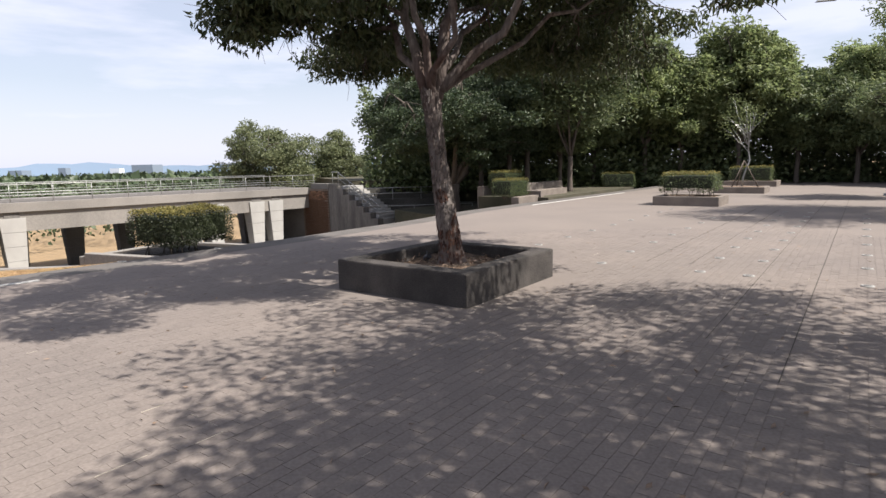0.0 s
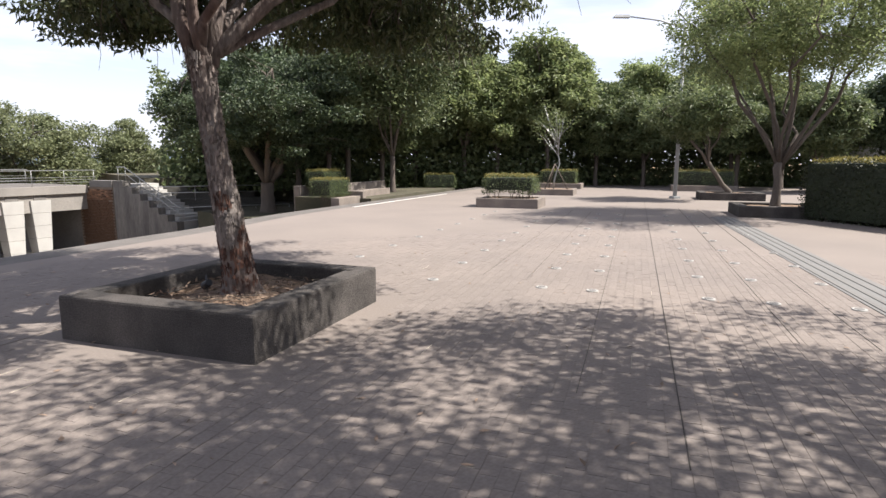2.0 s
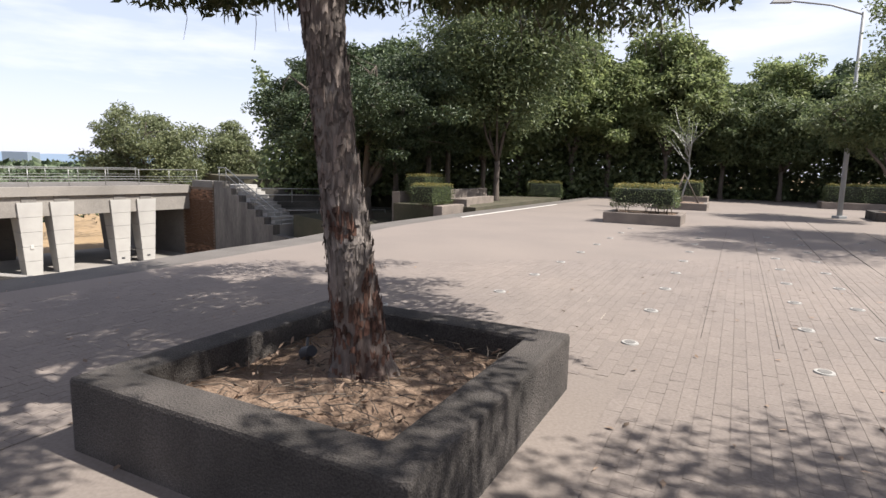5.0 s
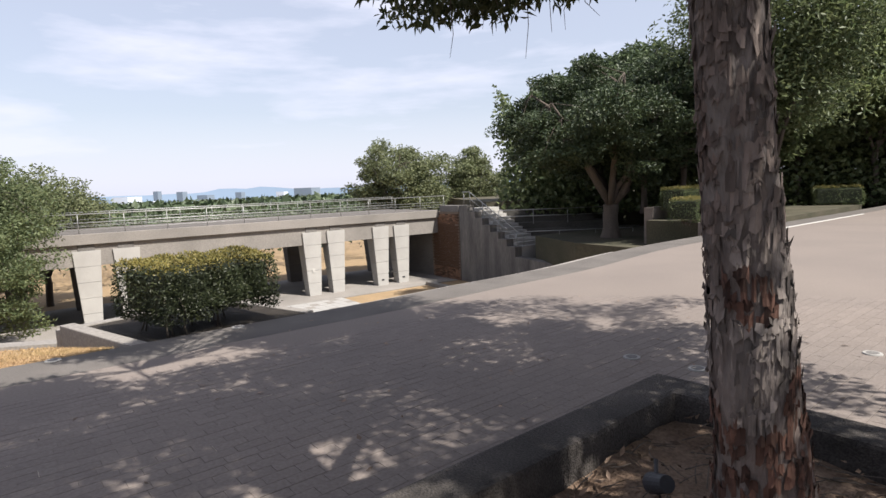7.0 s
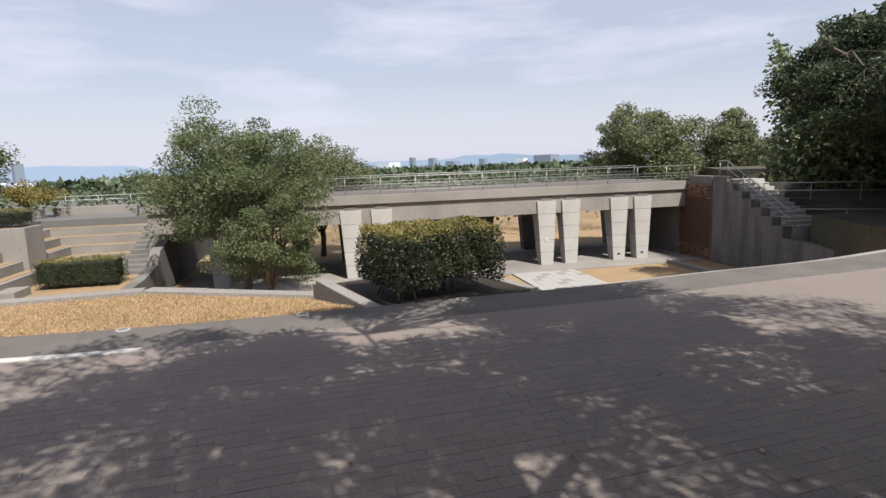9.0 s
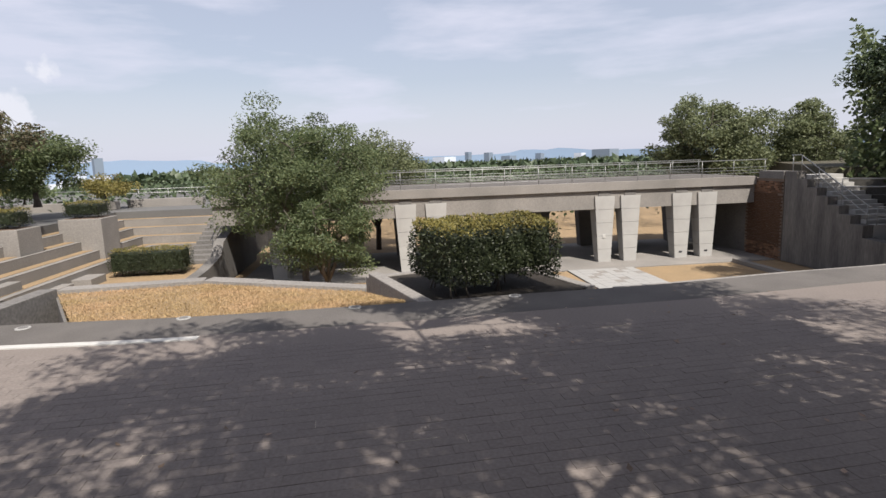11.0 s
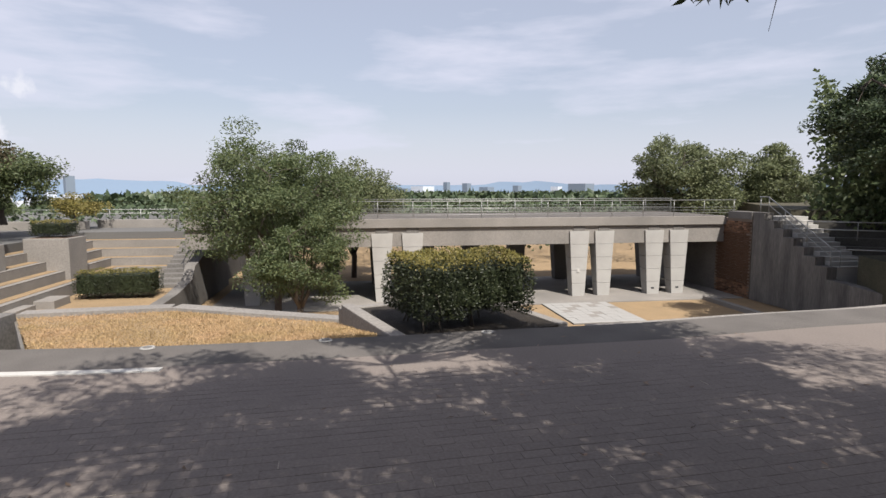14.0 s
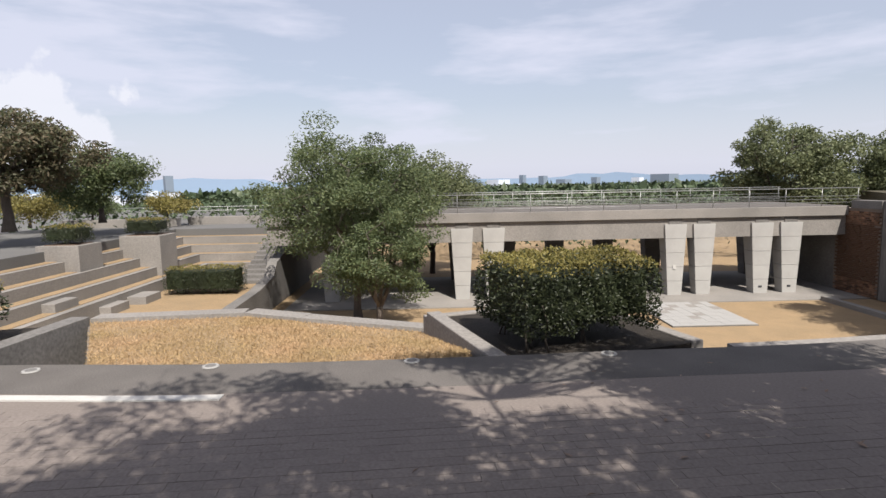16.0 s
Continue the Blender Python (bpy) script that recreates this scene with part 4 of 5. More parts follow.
        q *= (g.uniform(0.05, 1, k) ** 0.45 / np.linalg.norm(q, axis=1))[:, None] * np.array([0.42, 0.42, 0.2])
        cent.append(q + np.array(cc))
    for p in paths:
        tubes("limb", [p], M["bark"], root)
    tagged(tubes("twig_growth", ends, M["bark"], root), kind="stuff")
    leaves("crown", np.concatenate(cent), 0.115, 0.042, M["leaf_main"], root, 0.75, g=g)
    return root


main_tree()
# its unseen neighbour, whose shade lies on the paving
near_tree = tree((5.8, 2.2, 0), 7.0, 5.4, 3.3, 0.13, 2.4, M["leaf_main"], M["bark"], 230, 260, 0.12, 42, "large plaza tree with drooping dark leaves", droop=0.7, width=0.38, size=0.56)
copy_thing(near_tree, pose(3.3, -2.7, 0, 0, 0, 130))

tree((15.05, 15.34, 0.25), 7.91, 4.57, 2.64, 0.11, 1.32, M["leaf_light"], M["wood"], 260, 210, 0.11, 51, "light green multi-stemmed tree in a square planter", limbs=9, size=0.62)
tree((19.43, 21.69, 0.25), 4.78, 2.47, 1.81, 0.09, 1.32, M["leaf_mid"], M["wood"], 90, 170, 0.17, 52, "leaning tree in a square planter", lean=(-0.9, 0.3))
tree((0.9, 32.5, -0.95), 8.3, 5.9, 1.5, 0.33, 1.5, M["leaf_shade"], M["wood"], 330, 300, 0.17, 53, "broad dark green dome-crowned shade tree on the terrace", limbs=12, size=0.54, flat=0.6)
tree((-20.18, 19.3, FLOOR + SUNK), 7.81, 4.4, 1.98, 0.14, 1.43, M["leaf_mid"], M["wood"], 190, 250, 0.13, 54, "bushy fine-leaved tree in the sunken garden", limbs=11, size=0.68)
tree((-17.19, 18.31, FLOOR + SUNK), 5.69, 2.3, 0.88, 0.11, 1.09, M["leaf_mid"], M["wood"], 90, 230, 0.12, 55, "smaller bushy tree in the sunken garden", limbs=7)
tree((-26.86, 28.76, -4.14), 8, 3.6, 2, 0.16, 2, M["leaf_grey"], M["wood"], 110, 190, 0.2, 56, "grey-green tree beyond the footbridge")
tree((-15.27, 51.1, -4.25), 10.6, 5, 2, 0.2, 2.5, M["leaf_grey"], M["wood"], 150, 190, 0.26, 57, "grey-green tree beyond the footbridge", size=0.8)
tree((-10.27, 56.69, -4.46), 10.6, 4.2, 2, 0.2, 2.5, M["leaf_grey"], M["wood"], 120, 190, 0.26, 58, "grey-green tree beyond the footbridge", size=0.8)
tree((-30.06, 9.12, 0.18), 4.9, 4.4, 1.1, 0.17, 1.5, M["leaf_rust"], M["wood"], 125, 200, 0.19, 59, "rust-tinged spreading tree beyond the terrace", limbs=8, size=0.62)
tree((-34, 13.13, 0.15), 4, 3, 0.4, 0.12, 0.8, M["leaf_mid"], M["wood"], 90, 170, 0.18, 60, "low bushy tree beyond the terrace")


def young_tree():
    root = thing("young_tree", pose(14.42, 27.71, 0.22) @ Matrix.Scale(0.82, 4), "thin young tree tied to slanting stakes", "tree")
    g = np.random.default_rng(61)
    paths = [(bent((0, 0, 0), (0.3, 0, 3.2), g, 0, 0.06, 6), [0.05, 0.05, 0.045, 0.04, 0.035, 0.03, 0.025], 7)]
    cent = []
    for _ in range(16):
        c = Vector((0.3 + g.normal(0, 0.7), g.normal(0, 0.7), g.uniform(3.0, 5.2)))
        paths.append((bent((0.28, 0, g.uniform(1.9, 3.1)), c, g, 0, 0.1, 3), [0.022, 0.016, 0.01, 0.005], 5))
        cent.append(g.normal(size=(45, 3)) * 0.28 + np.array(c))
    tubes("trunk", paths, M["steel"], root)
    for a in ((-0.75, -0.3), (0.7, -0.5), (0.1, 0.8)):
        tubes("stake", [([(a[0], a[1], 0), (0.06, 0, 1.55)], [0.03, 0.03], 6)], M["wood"], root)
    leaves("crown", np.concatenate(cent), 0.12, 0.05, M["leaf_light"], root, 0.3, g=g)


young_tree()

# the wood round the plaza
WOOD = "trees of the wood behind the plaza"
kinds = [
    tree((5.44, 35.83, 0.3), 8.21, 3.28, 1.57, 0.14, 2.14, M["leaf_deep"], M["wood"], 170, 190, 0.3, 71, "tall dark green tree of the wood", WOOD),
    tree((15.77, 38.27, 0), 9.3, 3.27, 1.86, 0.13, 2.23, M["leaf_light"], M["wood"], 170, 180, 0.28, 72, "tall light green tree of the wood", WOOD),
    tree((22.57, 37, 0), 7.17, 3.13, 1.19, 0.13, 1.94, M["leaf_mid"], M["wood"], 160, 180, 0.28, 73, "mid green tree of the wood", WOOD),
]
g = np.random.default_rng(8)
for x, y, k, s in ((1.92, 39.91, 0, 0.99), (8.95, 40.71, 0, 0.92), (12.15, 41.82, 2, 1.02), (19.07, 40.88, 2, 1.07), (26.47, 37.58, 1, 0.84), (25.05, 41.09, 0, 0.85), (30.8, 36.02, 2, 1), (29.45, 32.2, 1, 0.83), (3.42, 43.63, 0, 1.05), (15.2, 43.45, 0, 0.84), (21.06, 43.91, 0, 0.88), (-1.39, 41.71, 0, 0.92), (7.63, 36.81, 2, 0.87), (4.21, 34.59, 0, 0.77), (10.18, 38.63, 2, 0.95), (13.52, 38.6, 1, 0.9), (19.16, 37.64, 1, 0.95), (29.25, 34.79, 0, 0.9), (2.65, 36.53, 0, 0.81), (24.8, 34.81, 2, 0.76), (27.9, 30.1, 2, 0.85), (30.6, 29.4, 0, 0.75), (33.2, 24.2, 0, 0.72), (28.5, 25.4, 2, 0.7), (36.5, 30.0, 2, 0.8)):
    copy_thing(kinds[k], pose(x, y, 0, 0, 0, float(g.uniform(0, 360))) @ Matrix.Scale(s * 1.22, 4))
# undergrowth closes the wood below
n = 75000
fx = g.uniform(-5.2, 40.0, n)
fy = np.interp(fx, [-5.2, 3.8, 6.8, 12.7, 22.9, 29.4, 45.8], [40.3, 38.7, 38.7, 39.8, 39.4, 35.7, 25.7]) + g.uniform(-2.2, 5, n)
fz = g.uniform(0, 1, n) ** 1.4 * (5.0 + 1.6 * np.sin(fx * 0.9) + 0.8 * np.sin(fx * 2.3 + 1))
tagged(leaves("undergrowth", np.stack([fx, fy, fz], 1), 0.30, 0.2, M["leaf_mid"], None, 0.2, g=g), "dark undergrowth at the edge of the wood", "bushes", "", "stuff")

# small tree on the terrace and its low walls
tree((7.25, 32.05, 0), 11.4, 5.0, 2.6, 0.13, 1.9, M["leaf_mid"], M["wood"], 190, 200, 0.22, 81, "slender tree beside the low terrace walls")
E_M = Matrix(((0.446, -0.746, 0, 3.26), (0.617, 0.539, 0, 24.06), (0, 0, 0.92, 0), (0, 0, 0, 1)))


def terrace_blocks():
    for x0, x1, y0, y1, z0, z1, mat in ((1.9, 4.4, 0.6, 1.0, -2.0, 0.12, "box"), (4.45, 4.85, 0.5, 2.4, -2.0, 0.32, "box"), (5.2, 9.6, 1.0, 1.4, -2.0, 0.32, "box"), (6.5, 12.5, 2.4, 2.8, -2.0, 0.62, "box"), (5.0, 11, 4.2, 4.6, -2.0, 0.5, "box")):
        ob = part("low_wall", block(x0, x1, y0, y1, z0, z1, 0.02), M[mat])
        ob.matrix_world = E_M
        structure(ob, "low stone wall of the terrace beside the plaza", "wall")
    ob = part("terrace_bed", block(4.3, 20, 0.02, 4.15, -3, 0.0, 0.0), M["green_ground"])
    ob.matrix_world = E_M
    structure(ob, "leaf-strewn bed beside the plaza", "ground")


terrace_blocks()
hedge(2.0, 4.3, 1.05, 2.2, 0.0, 0.95, E_M, "clipped hedge beside the terrace wall", seed=35, density=380, legs=0.15, group=HEDGES, leaf="leaf_mid")
hedge(5.2, 7.6, 2.9, 4.0, 0.3, 1.3, E_M, "clipped hedge beside the terrace wall", seed=36, density=380, legs=0.1, group=HEDGES, leaf="leaf_mid")

# ---- plaza fittings ----


def street_lamp():
    root = thing("street_lamp", pose(18.04, 23.31, 0) @ Matrix.Scale(0.84, 4), "tall grey street lamp with a long arm", "street lamp")
    tubes("pole", [([(0, 0, 0), (0, 0, 4), (0, 0, 8.6)], [0.105, 0.09, 0.06], 12)], M["post"], root)
    part("base", block(-0.2, 0.2, -0.2, 0.2, -0.01, 0.12, 0.02), M["post"], root)
    tubes("arm", [([(0, 0, 8.5), (-1.2, 0.4, 8.9), (-2.8, 0.9, 9.1)], [0.045, 0.04, 0.035], 8)], M["post"], root)
    part("lamp_head", loft(bmesh.new(), [(9.02, [(-3.5, 0.95), (-2.7, 0.72), (-2.65, 0.98), (-3.45, 1.2)]), (9.16, [(-3.4, 0.98), (-2.75, 0.78), (-2.7, 0.93), (-3.35, 1.12)])]), M["post"], root)


street_lamp()


def tactile_strip():
    """Ribbed guiding tiles across the plaza."""
    a, b = Vector((5.82, 4.29, 0)), Vector((13.29, 15.46, 0))
    d = (b - a).normalized()
    m = Matrix(((d.x, -d.y, 0, a.x), (d.y, d.x, 0, a.y), (0, 0, 1, 0), (0, 0, 0, 1)))
    ln = (b - a).length
    root = new("tactile_path")
    root.matrix_world = m
    structure(root, "grey ribbed tactile guiding strip set in the paving", "pavement")
    part("bed", block(0, ln, -0.3, 0.3, -0.05, 0.010, 0.0), M["tactile"], root)
    for i in range(4):
        y = -0.225 + i * 0.15
        part("rib", block(0, ln, y - 0.03, y + 0.03, 0.0, 0.018, 0.003), M["strip"], root)


tactile_strip()


def white_line(first, last):
    """A painted line between two stations along the edge."""
    a, b = smooth_edge(0.80, 40), smooth_edge(0.90, 40)
    i0, i1 = (min(range(len(a)), key=lambda k: abs(a[k][1] - y)) for y in (first, last))
    ob = part("white_line", prism(bmesh.new(), a[i0:i1] + b[i0:i1][::-1], -0.01, 0.012), M["white"])
    structure(ob, "worn white painted line along the plaza's edge", "marking")


white_line(-4.0, 8.93)
white_line(22.2, 29.7)


def floor_lights():
    """Small round lights set in the paving."""
    bm = bmesh.new()
    bmesh.ops.create_cone(bm, cap_ends=True, segments=20, radius1=0.075, radius2=0.070, depth=0.010)
    root = thing("floor_light", pose(0.38, 11.21, 0.009), "small round pale metal light set flush in the paving", "floor light", "lights set in the paving")
    part("ring", bm, M["court"], root)
    bm = bmesh.new()
    bmesh.ops.create_cone(bm, cap_ends=True, segments=18, radius1=0.048, radius2=0.046, depth=0.004)
    lens = part("lens", bm, M["strip"], root)
    lens.location = (0, 0, 0.006)
    origin, along, cross = Vector((4.63, 8.23, 0)), Vector((0.585, 0.811, 0)), Vector((0.811, -0.585, 0))
    spots = [(-6.28, 9.05), (-7.3, 7.82), (-5.13, 10.45), (-4.02, 11.9), (0.87, 10.95)]
    for c in (-3.8, -2.04, -0.61, 0.0, 1.28, 1.93, 2.73):
        for k in range(9):
            p = origin + cross * c + along * (1.345 * k)
            if (c == -3.8 and k == 0) or (p - Vector((9.22, 21.02, 0))).length < 2.2:
                continue
            spots.append((p.x, p.y))
    for x, y in spots:
        copy_thing(root, pose(x, y, 0.009))


floor_lights()


def fallen_leaves():
    g = np.random.default_rng(9)
    n = 420
    x, y = g.uniform(-4, 8, n), g.uniform(1.5, 14, n)
    keep = (x > np.interp(y, [p[1] for p in EDGE], [p[0] for p in EDGE]) + 0.3)
    pts = np.stack([x, y, np.full(n, 0.008)], 1)[keep]
    ob = leaves("fallen_leaves", pts, 0.07, 0.03, M["litter"], None, 0.0, g=g)
    v = np.empty(len(ob.data.vertices) * 3)
    ob.data.vertices.foreach_get("co", v)
    v = v.reshape(-1, 3)
    v[:, 2] = 0.012 + np.abs(v[:, 2] - 0.008) * 0.25
    ob.data.vertices.foreach_set("co", v.ravel())
    tagged(ob, "scattered dry fallen leaves on the paving", "leaves", "", "stuff")
    # twigs and leaf litter in the planter
    m = pose(*PLANTER, 0, 0, 0, TURN_A)
    paths = []
    for _ in range(230):
        p = m @ Vector((g.uniform(-0.7, 0.7), g.uniform(-0.82, 0.82), 0.265))
        w, ln = g.uniform(0, 6.28), g.uniform(0.05, 0.22)
        q = p + Vector((math.cos(w) * ln, math.sin(w) * ln, g.normal(0, 0.01)))
        paths.append((bent(p, q, g, 0.03, 0.1, 2), [0.004, 0.003, 0.002], 4))
    tagged(tubes("twigs", paths, M["wood"]), "dry twigs on the planter's soil", "twigs", "", "stuff")
    pts = [tuple(m @ Vector((g.uniform(-0.72, 0.72), g.uniform(-0.85, 0.85), 0.27))) for _ in range(260)]
    tagged(leaves("leaf_litter", pts, 0.06, 0.02, M["litter"], None, 0.0, g=g), "dry leaf litter on the planter's soil", "leaves", "", "stuff")


fallen_leaves()


def small_lamp():
    root = thing("spotlight", pose(TREE[0] - 0.30, TREE[1] + 0.24, 0.22, 0, 0, 30), "small black garden spotlight at the tree's foot", "garden light")
    bm = bmesh.new()
    bmesh.ops.create_cone(bm, cap_ends=True, segments=16, radius1=0.045, radius2=0.035, depth=0.11, matrix=pose(0, 0, 0.08, 65, 0, 0))
    part("housing", bm, M["dark"], root)
    tubes("bracket", [([(0, 0, 0), (0, 0.02, 0.1), (0.02, 0.05, 0.16)], [0.009] * 3, 6)], M["dark"], root)


small_lamp()

# ---- beyond the left terrace ----
for x, y, h, r, sd in ((-39.5, 10.6, 2.0, 2.6, 91), (-38.4, 17.4, 1.7, 2.0, 92), (-42.0, 14.0, 1.6, 2.4, 93), (-36.5, 7.6, 1.5, 1.8, 94), (-44.0, 5.0, 2.4, 3.0, 95)):
    tree((x, y, -0.2), h, r, 0.2, 0.06, 0.4, M["leaf_tip"] if sd in (91, 92) else M["leaf_mid"], M["wood"], 45, 110, 0.16, sd, "low rounded shrub with yellowish leaves" if sd in (91, 92) else "low rounded green shrub", limbs=5)


def far_fence():
    root = thing("fence", BRIDGE_M, "low steel railing beyond the terrace", "fence")
    y, s0, s1 = 16.5, -44.0, -17.5
    for z in (0.72, 0.45):
        tubes("rail", [([(s0, y, z), (s1, y, z)], [0.022] * 2, 6)], M["steel"], root)
    for i in range(14):
        s = s0 + (s1 - s0) * i / 13
        tubes("post", [([(s, y, -0.22), (s, y, 0.74)], [0.025] * 2, 6)], M["steel"], root)


far_fence()


def bike_racks():
    root = thing("bicycle_rack", BRIDGE_M @ pose(-31.0, -4.0, -0.2), "white steel hoop for bicycles on grey paving", "bicycle rack", "bicycle racks")
    pts = [(0.45 * math.cos(math.radians(a)), 0, 0.35 + 0.4 * math.sin(math.radians(a))) for a in range(0, 181, 20)]
    tubes("hoop", [([(0.45, 0, -0.02)] + pts + [(-0.45, 0, -0.02)], [0.03] * (len(pts) + 2), 7)], M["white"], root)
    for i in range(1, 4):
        copy_thing(root, BRIDGE_M @ pose(-31.0 - i * 1.3, -4.0 + i * 0.25, -0.2))


bike_racks()
for s0, s1, y0, y1 in ((-33, -26, 9.0, 9.5), (-26, -21.5, 10.5, 11.0)):
    ob = part("low_wall", block(s0, s1, y0, y1, -0.25, 0.28, 0.02), M["concrete"])
    ob.matrix_world = BRIDGE_M
    structure(ob, "low concrete wall on the upper ground", "wall")

# ---- distance ----


def building():
    root = thing("building", pose(43.0, 32.5, 0, 0, 0, 30) @ Matrix.Scale(0.66, 4), "pale grey building with a roof terrace behind the trees", "building")
    part("wall", block(-6, 10, -5, 5, 0, 8.5, 0.03), M["render"], root)
    part("wall", block(-12, -6.01, -4.5, 4, 0, 4.6, 0.03), M["render"], root)
    for i in range(3):
        w = part("window", block(-11.5 + i * 1.9, -10.1 + i * 1.9, -4.56, -4.503, 2.6, 3.8, 0.01), M["glass"], root)
    part("balustrade", block(-12.1, -6.0, -4.7, -4.58, 3.95, 4.75, 0.02), M["concrete"], root)


building()


def far_woods():
    """Tree tops below the footbridge's level, out to the horizon."""
    g = np.random.default_rng(15)
    pts = []
    n = 9500
    ang = g.uniform(math.radians(58), math.radians(190), n)
    dist = 42 * np.exp(g.uniform(0, 1, n) * 2.9)
    for a, d in zip(ang, dist):
        x, y = d * math.cos(a), d * math.sin(a)
        p = Vector((x - BRIDGE_M[0][3], y - BRIDGE_M[1][3], 0))
        if p.dot(N) > -18 and p.dot(U) > -30:
            continue
        gz = ground_height(x, y)
        low = 0.022 * max(0.0, 1 - abs(math.degrees(a) - 167) / 9)
        top = max(gz + 2.0, -0.1 - d * (0.004 + low) + np.clip(g.normal(), -1.5, 1.2) * (0.25 + d * 0.0016))
        r = 1.4 + d * 0.012
        k = 30
        q = np.clip(g.normal(size=(k, 3)), -1.7, 1.5) * np.array([r, r, r * 0.45])
        pts.append(np.concatenate([q + np.array((x, y, top - r * 0.5)), np.full((k, 1), r)], 1))
    pts = np.concatenate(pts)
    near = pts[:, 3] < 2.6
    tagged(leaves("far_wood", pts[near, :3], 0.38, 0.3, M["leaf_far"], None, 0.1, g=g), "green tree tops of the hillside beyond the footbridge", "woods", "", "stuff")
    tagged(leaves("far_wood", pts[~near, :3], 1.7, 1.3, M["leaf_far"], None, 0.1, g=g), "hazy green tree tops far down the hillside", "woods", "", "stuff")


far_woods()


def city():
    g = np.random.default_rng(16)
    # pale bluish colours with the haze of the distance painted in
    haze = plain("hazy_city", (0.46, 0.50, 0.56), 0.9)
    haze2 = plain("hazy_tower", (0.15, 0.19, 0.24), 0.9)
    bm = bmesh.new()
    for _ in range(700):
        a = math.radians(g.uniform(95, 190))
        d = g.uniform(1300, 3000)
        w, h = g.uniform(8, 30), abs(g.normal(0, 12)) + 6
        x, y = d * math.cos(a), d * math.sin(a)
        z = -d * 0.019 - 6
        block(x - w, x + w, y - w, y + w, z - 20, z + h + (22 if g.uniform() < 0.05 else 0), 0, bm)
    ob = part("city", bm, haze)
    structure(ob, "pale hazy city spread over the plain", "backdrop")
    bm = bmesh.new()
    for a, d, w, h in ((164.5, 1500, 9, 34), (150, 1900, 8, 14), (117.8, 1500, 24, 17), (129, 1600, 9, 20), (131, 1650, 7, 24), (124, 1800, 10, 15), (127, 1500, 14, 9), (135, 1700, 20, 6)):
        x, y = d * math.cos(math.radians(a)), d * math.sin(math.radians(a))
        block(x - w, x + w, y - w, y + w, -60, h, 0, bm)
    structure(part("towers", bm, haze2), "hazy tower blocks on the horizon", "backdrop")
    # hills, their blue being the haze of the air put into the colour
    m = plain("haze_blue_hills", (0.20, 0.28, 0.40), 1.0)
    verts, faces = [], []
    n = 90
    for i in range(n + 1):
        a = math.radians(88 + 110 * i / n)
        h = 38 + 60 * max(0, noise.noise((i * 0.12, 0, 0))) + 14 * noise.noise((i * 0.6, 5, 0)) + (28 if i > 55 else 0)
        for zz in (-80, h):
            verts.append((4300 * math.cos(a), 4300 * math.sin(a), zz))
    for i in range(n):
        faces.append((2 * i, 2 * i + 2, 2 * i + 3, 2 * i + 1))
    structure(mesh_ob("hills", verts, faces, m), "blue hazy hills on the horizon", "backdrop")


city()

# ---- paving pieces ----


def pavers():
    """Small pavers in courses along the planter's axes, round the walk."""
    g = np.random.default_rng(19)
    m = pose(*PLANTER, 0, 0, 0, TURN_A)
    plaza = bpy.data.objects["plaza"]
    ex, ey = [p[0] for p in EDGE], [p[1] for p in EDGE]
    lx, ly, gap = 0.10, 0.20, 0.0026
    bm = block(gap / 2, ly - gap / 2, gap / 2, lx - gap / 2, 0.0, 0.003, 0.0)
    me = bpy.data.meshes.new("paver")
    bm.to_mesh(me)
    bm.free()
    me.materials.append(M["paver"])
    verts, faces, made = [], [], 0
    for i in range(-52, 118):
        lane = i // 5
        x = i * lx + lane * 0.0022
        for j in range(-48, 48):
            y = j * ly + (0.1 if i % 2 else 0.0) + (lane % 3) * 0.07
            c = m @ Vector((x + lx / 2, y + ly / 2, 0))
            if not 0.6 < c.y < 14.0 or not c.x < 9.0:
                continue
            if c.x < np.interp(c.y, ey, ex) + 1.55:
                continue
            if abs(x + lx / 2) < 1.28 and abs(y + ly / 2) < 1.45:
                continue
            tilt = g.normal(0, 0.0006, 4)
            if made < 300 and 1.4 < c.x < 4.2 and 4.4 < c.y < 7.2:
                ob = new("paver", me)
                ob.parent = plaza
                ob.matrix_world = m @ pose(x + lx, y, float(g.normal(0, 0.0006)), 0, 0, 90)
                made += 1
                continue
            b = len(verts)
            for k, (dx, dy) in enumerate(((gap / 2, gap / 2), (lx - gap / 2, gap / 2), (lx - gap / 2, ly - gap / 2), (gap / 2, ly - gap / 2))):
                p = m @ Vector((x + dx, y + dy, 0))
                verts.append((p.x, p.y, 0.0))
                verts.append((p.x, p.y, 0.003 + tilt[k]))
            faces.append((b + 1, b + 3, b + 5, b + 7))
            for k in range(4):
                k2 = (k + 1) % 4
                faces.append((b + 2 * k, b + 2 * k2, b + 2 * k2 + 1, b + 2 * k + 1))
    ob = mesh_ob("paver_field", verts, faces, M["paver"], plaza)
    tagged(ob, kind="stuff")


pavers()


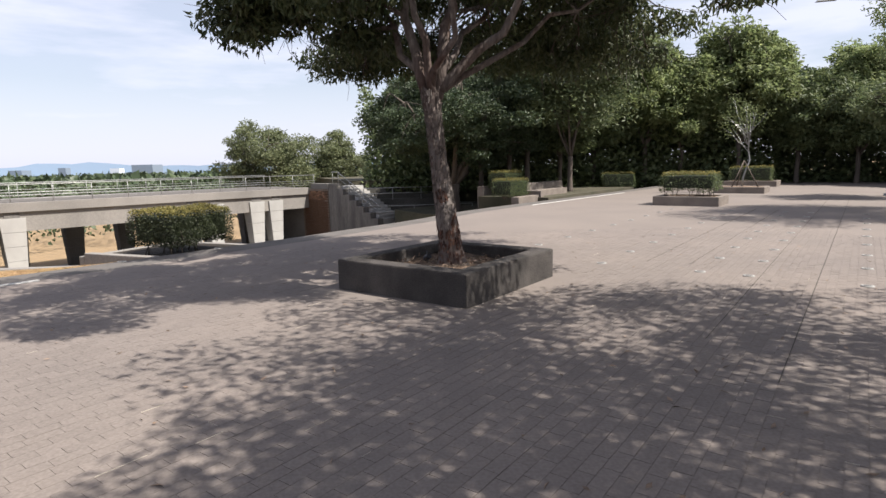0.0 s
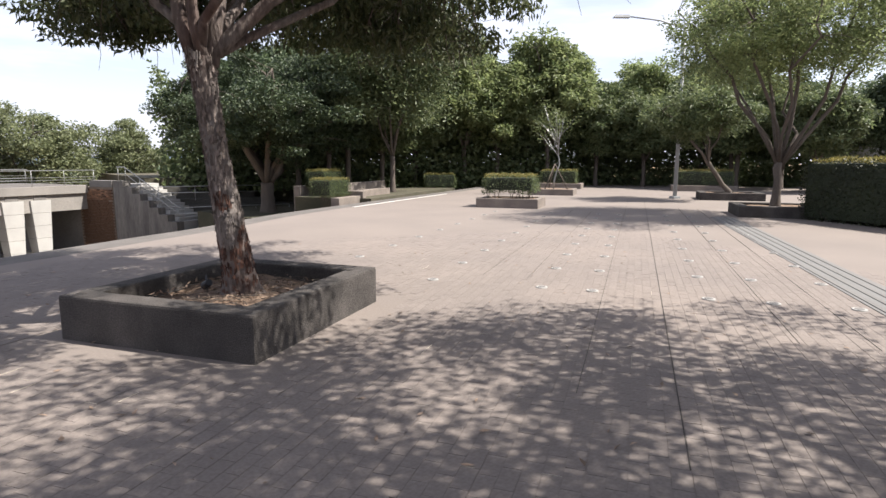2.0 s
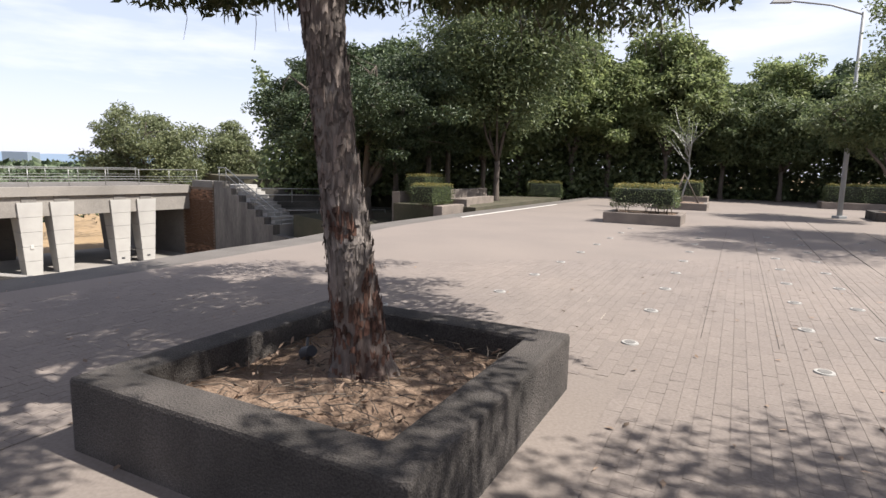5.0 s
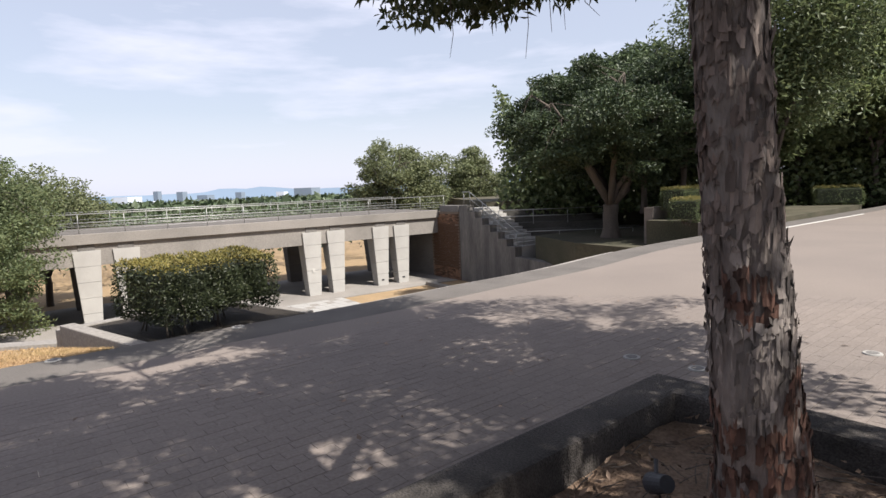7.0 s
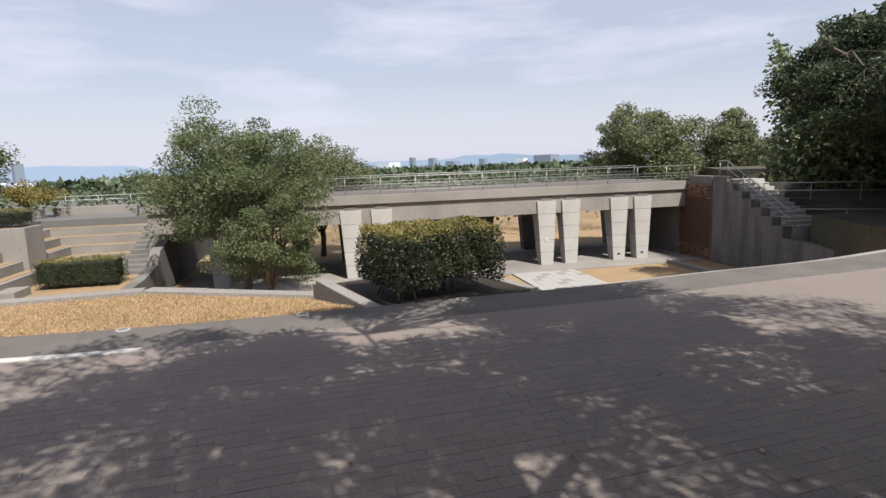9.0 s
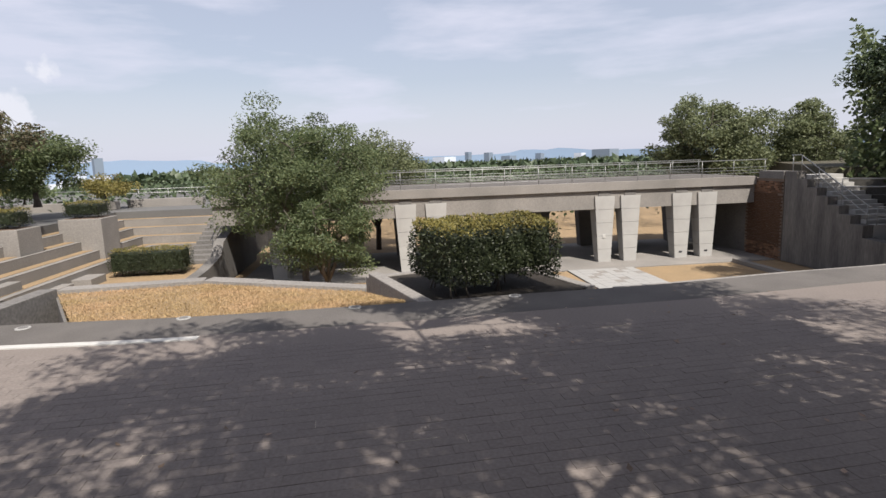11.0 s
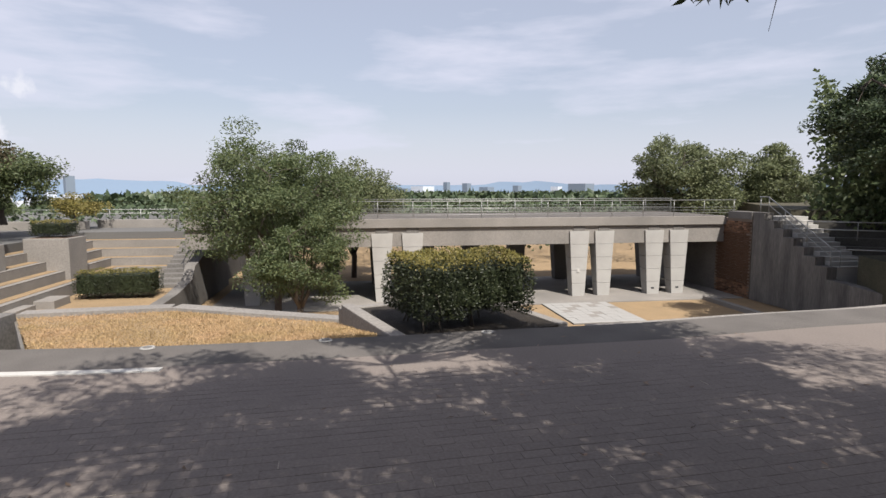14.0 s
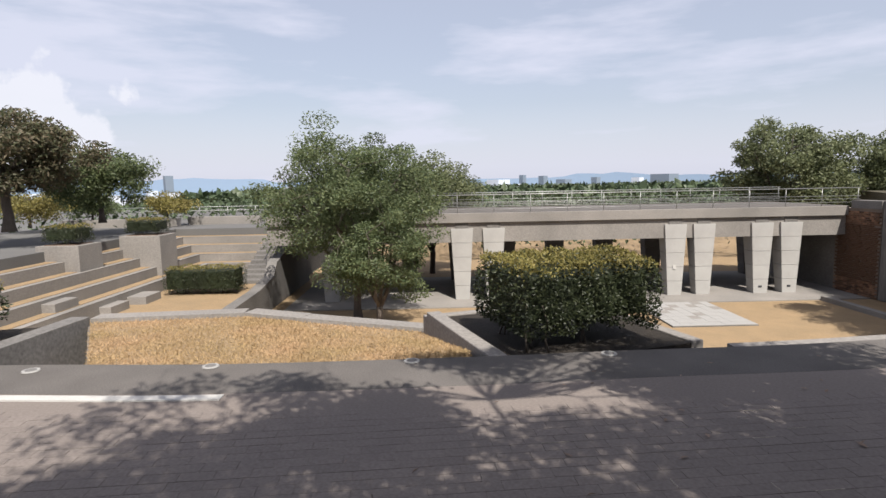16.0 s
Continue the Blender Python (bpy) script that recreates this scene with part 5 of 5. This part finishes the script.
def joint_sand():
    """Pale grit that fills a few of the joints, along the pavers' axes."""
    g = np.random.default_rng(23)
    m = pose(*PLANTER, 0, 0, 0, TURN_A)
    grit = material("joint_sand", (0.42, 0.37, 0.31), 0.95, 0.3, 8.0, 60, 0.4, 0.002)
    verts, faces = [], []
    for _ in range(150):
        i, j = int(g.integers(-46, 60)), int(g.integers(-44, 20))
        lane = i // 5
        x = i * 0.10 + lane * 0.0022
        y = j * 0.20 + (0.1 if i % 2 else 0.0) + (lane % 3) * 0.07
        if abs(x) < 1.5 and abs(y) < 1.75:
            continue
        w = g.uniform(0.0018, 0.0038)
        n = g.uniform(0.06, 0.3)
        dx, dy = (w, n) if g.uniform() < 0.55 else (min(n, 0.1), w)
        c = m @ Vector((x, y, 0))
        if not (-3.5 < c.x < 6.5 and 0.8 < c.y < 12.0):
            continue
        b = len(verts)
        for px, py in ((0, 0), (dx, 0), (dx, dy), (0, dy)):
            q = m @ Vector((x + px - w / 2, y + py, 0))
            verts += [(q.x, q.y, 0.0), (q.x, q.y, 0.0062)]
        faces.append((b + 1, b + 3, b + 5, b + 7))
        for k in range(4):
            k2 = (k + 1) % 4
            faces.append((b + 2 * k, b + 2 * k2, b + 2 * k2 + 1, b + 2 * k + 1))
    tagged(mesh_ob("joint_sand", verts, faces, grit), "pale sand standing in paving joints", "sand", "", "stuff")


joint_sand()


def paving_lines():
    """Long dark joints beside the brick lanes."""
    plaza = bpy.data.objects["plaza"]
    origin, along, cross = Vector((4.63, 8.23, 0)), Vector((0.585, 0.811, 0)), Vector((0.811, -0.585, 0))
    dark = material("joint_shadow", (0.062, 0.055, 0.050), 0.95, 0.3, 6.0, 50, 0.3, 0.002)
    for c, w, first, last in ((0.13, 0.004, -3.2, 20.0), (0.77, 0.005, -4.0, 18.0), (-0.88, 0.003, 0.5, 12.0), (-1.5, 0.003, 0.5, 12.0), (1.83, 0.004, -1.5, 14.0), (2.42, 0.004, -1.5, 14.0)):
        bm = bmesh.new()
        a0, a1 = origin + cross * c + along * first, origin + cross * c + along * last
        h = cross * (w / 2)
        prism(bm, [((a0 - h).x, (a0 - h).y), ((a0 + h).x, (a0 + h).y), ((a1 + h).x, (a1 + h).y), ((a1 - h).x, (a1 - h).y)], 0.001, 0.0064)
        part("expansion_joint", bm, dark, plaza)


paving_lines()
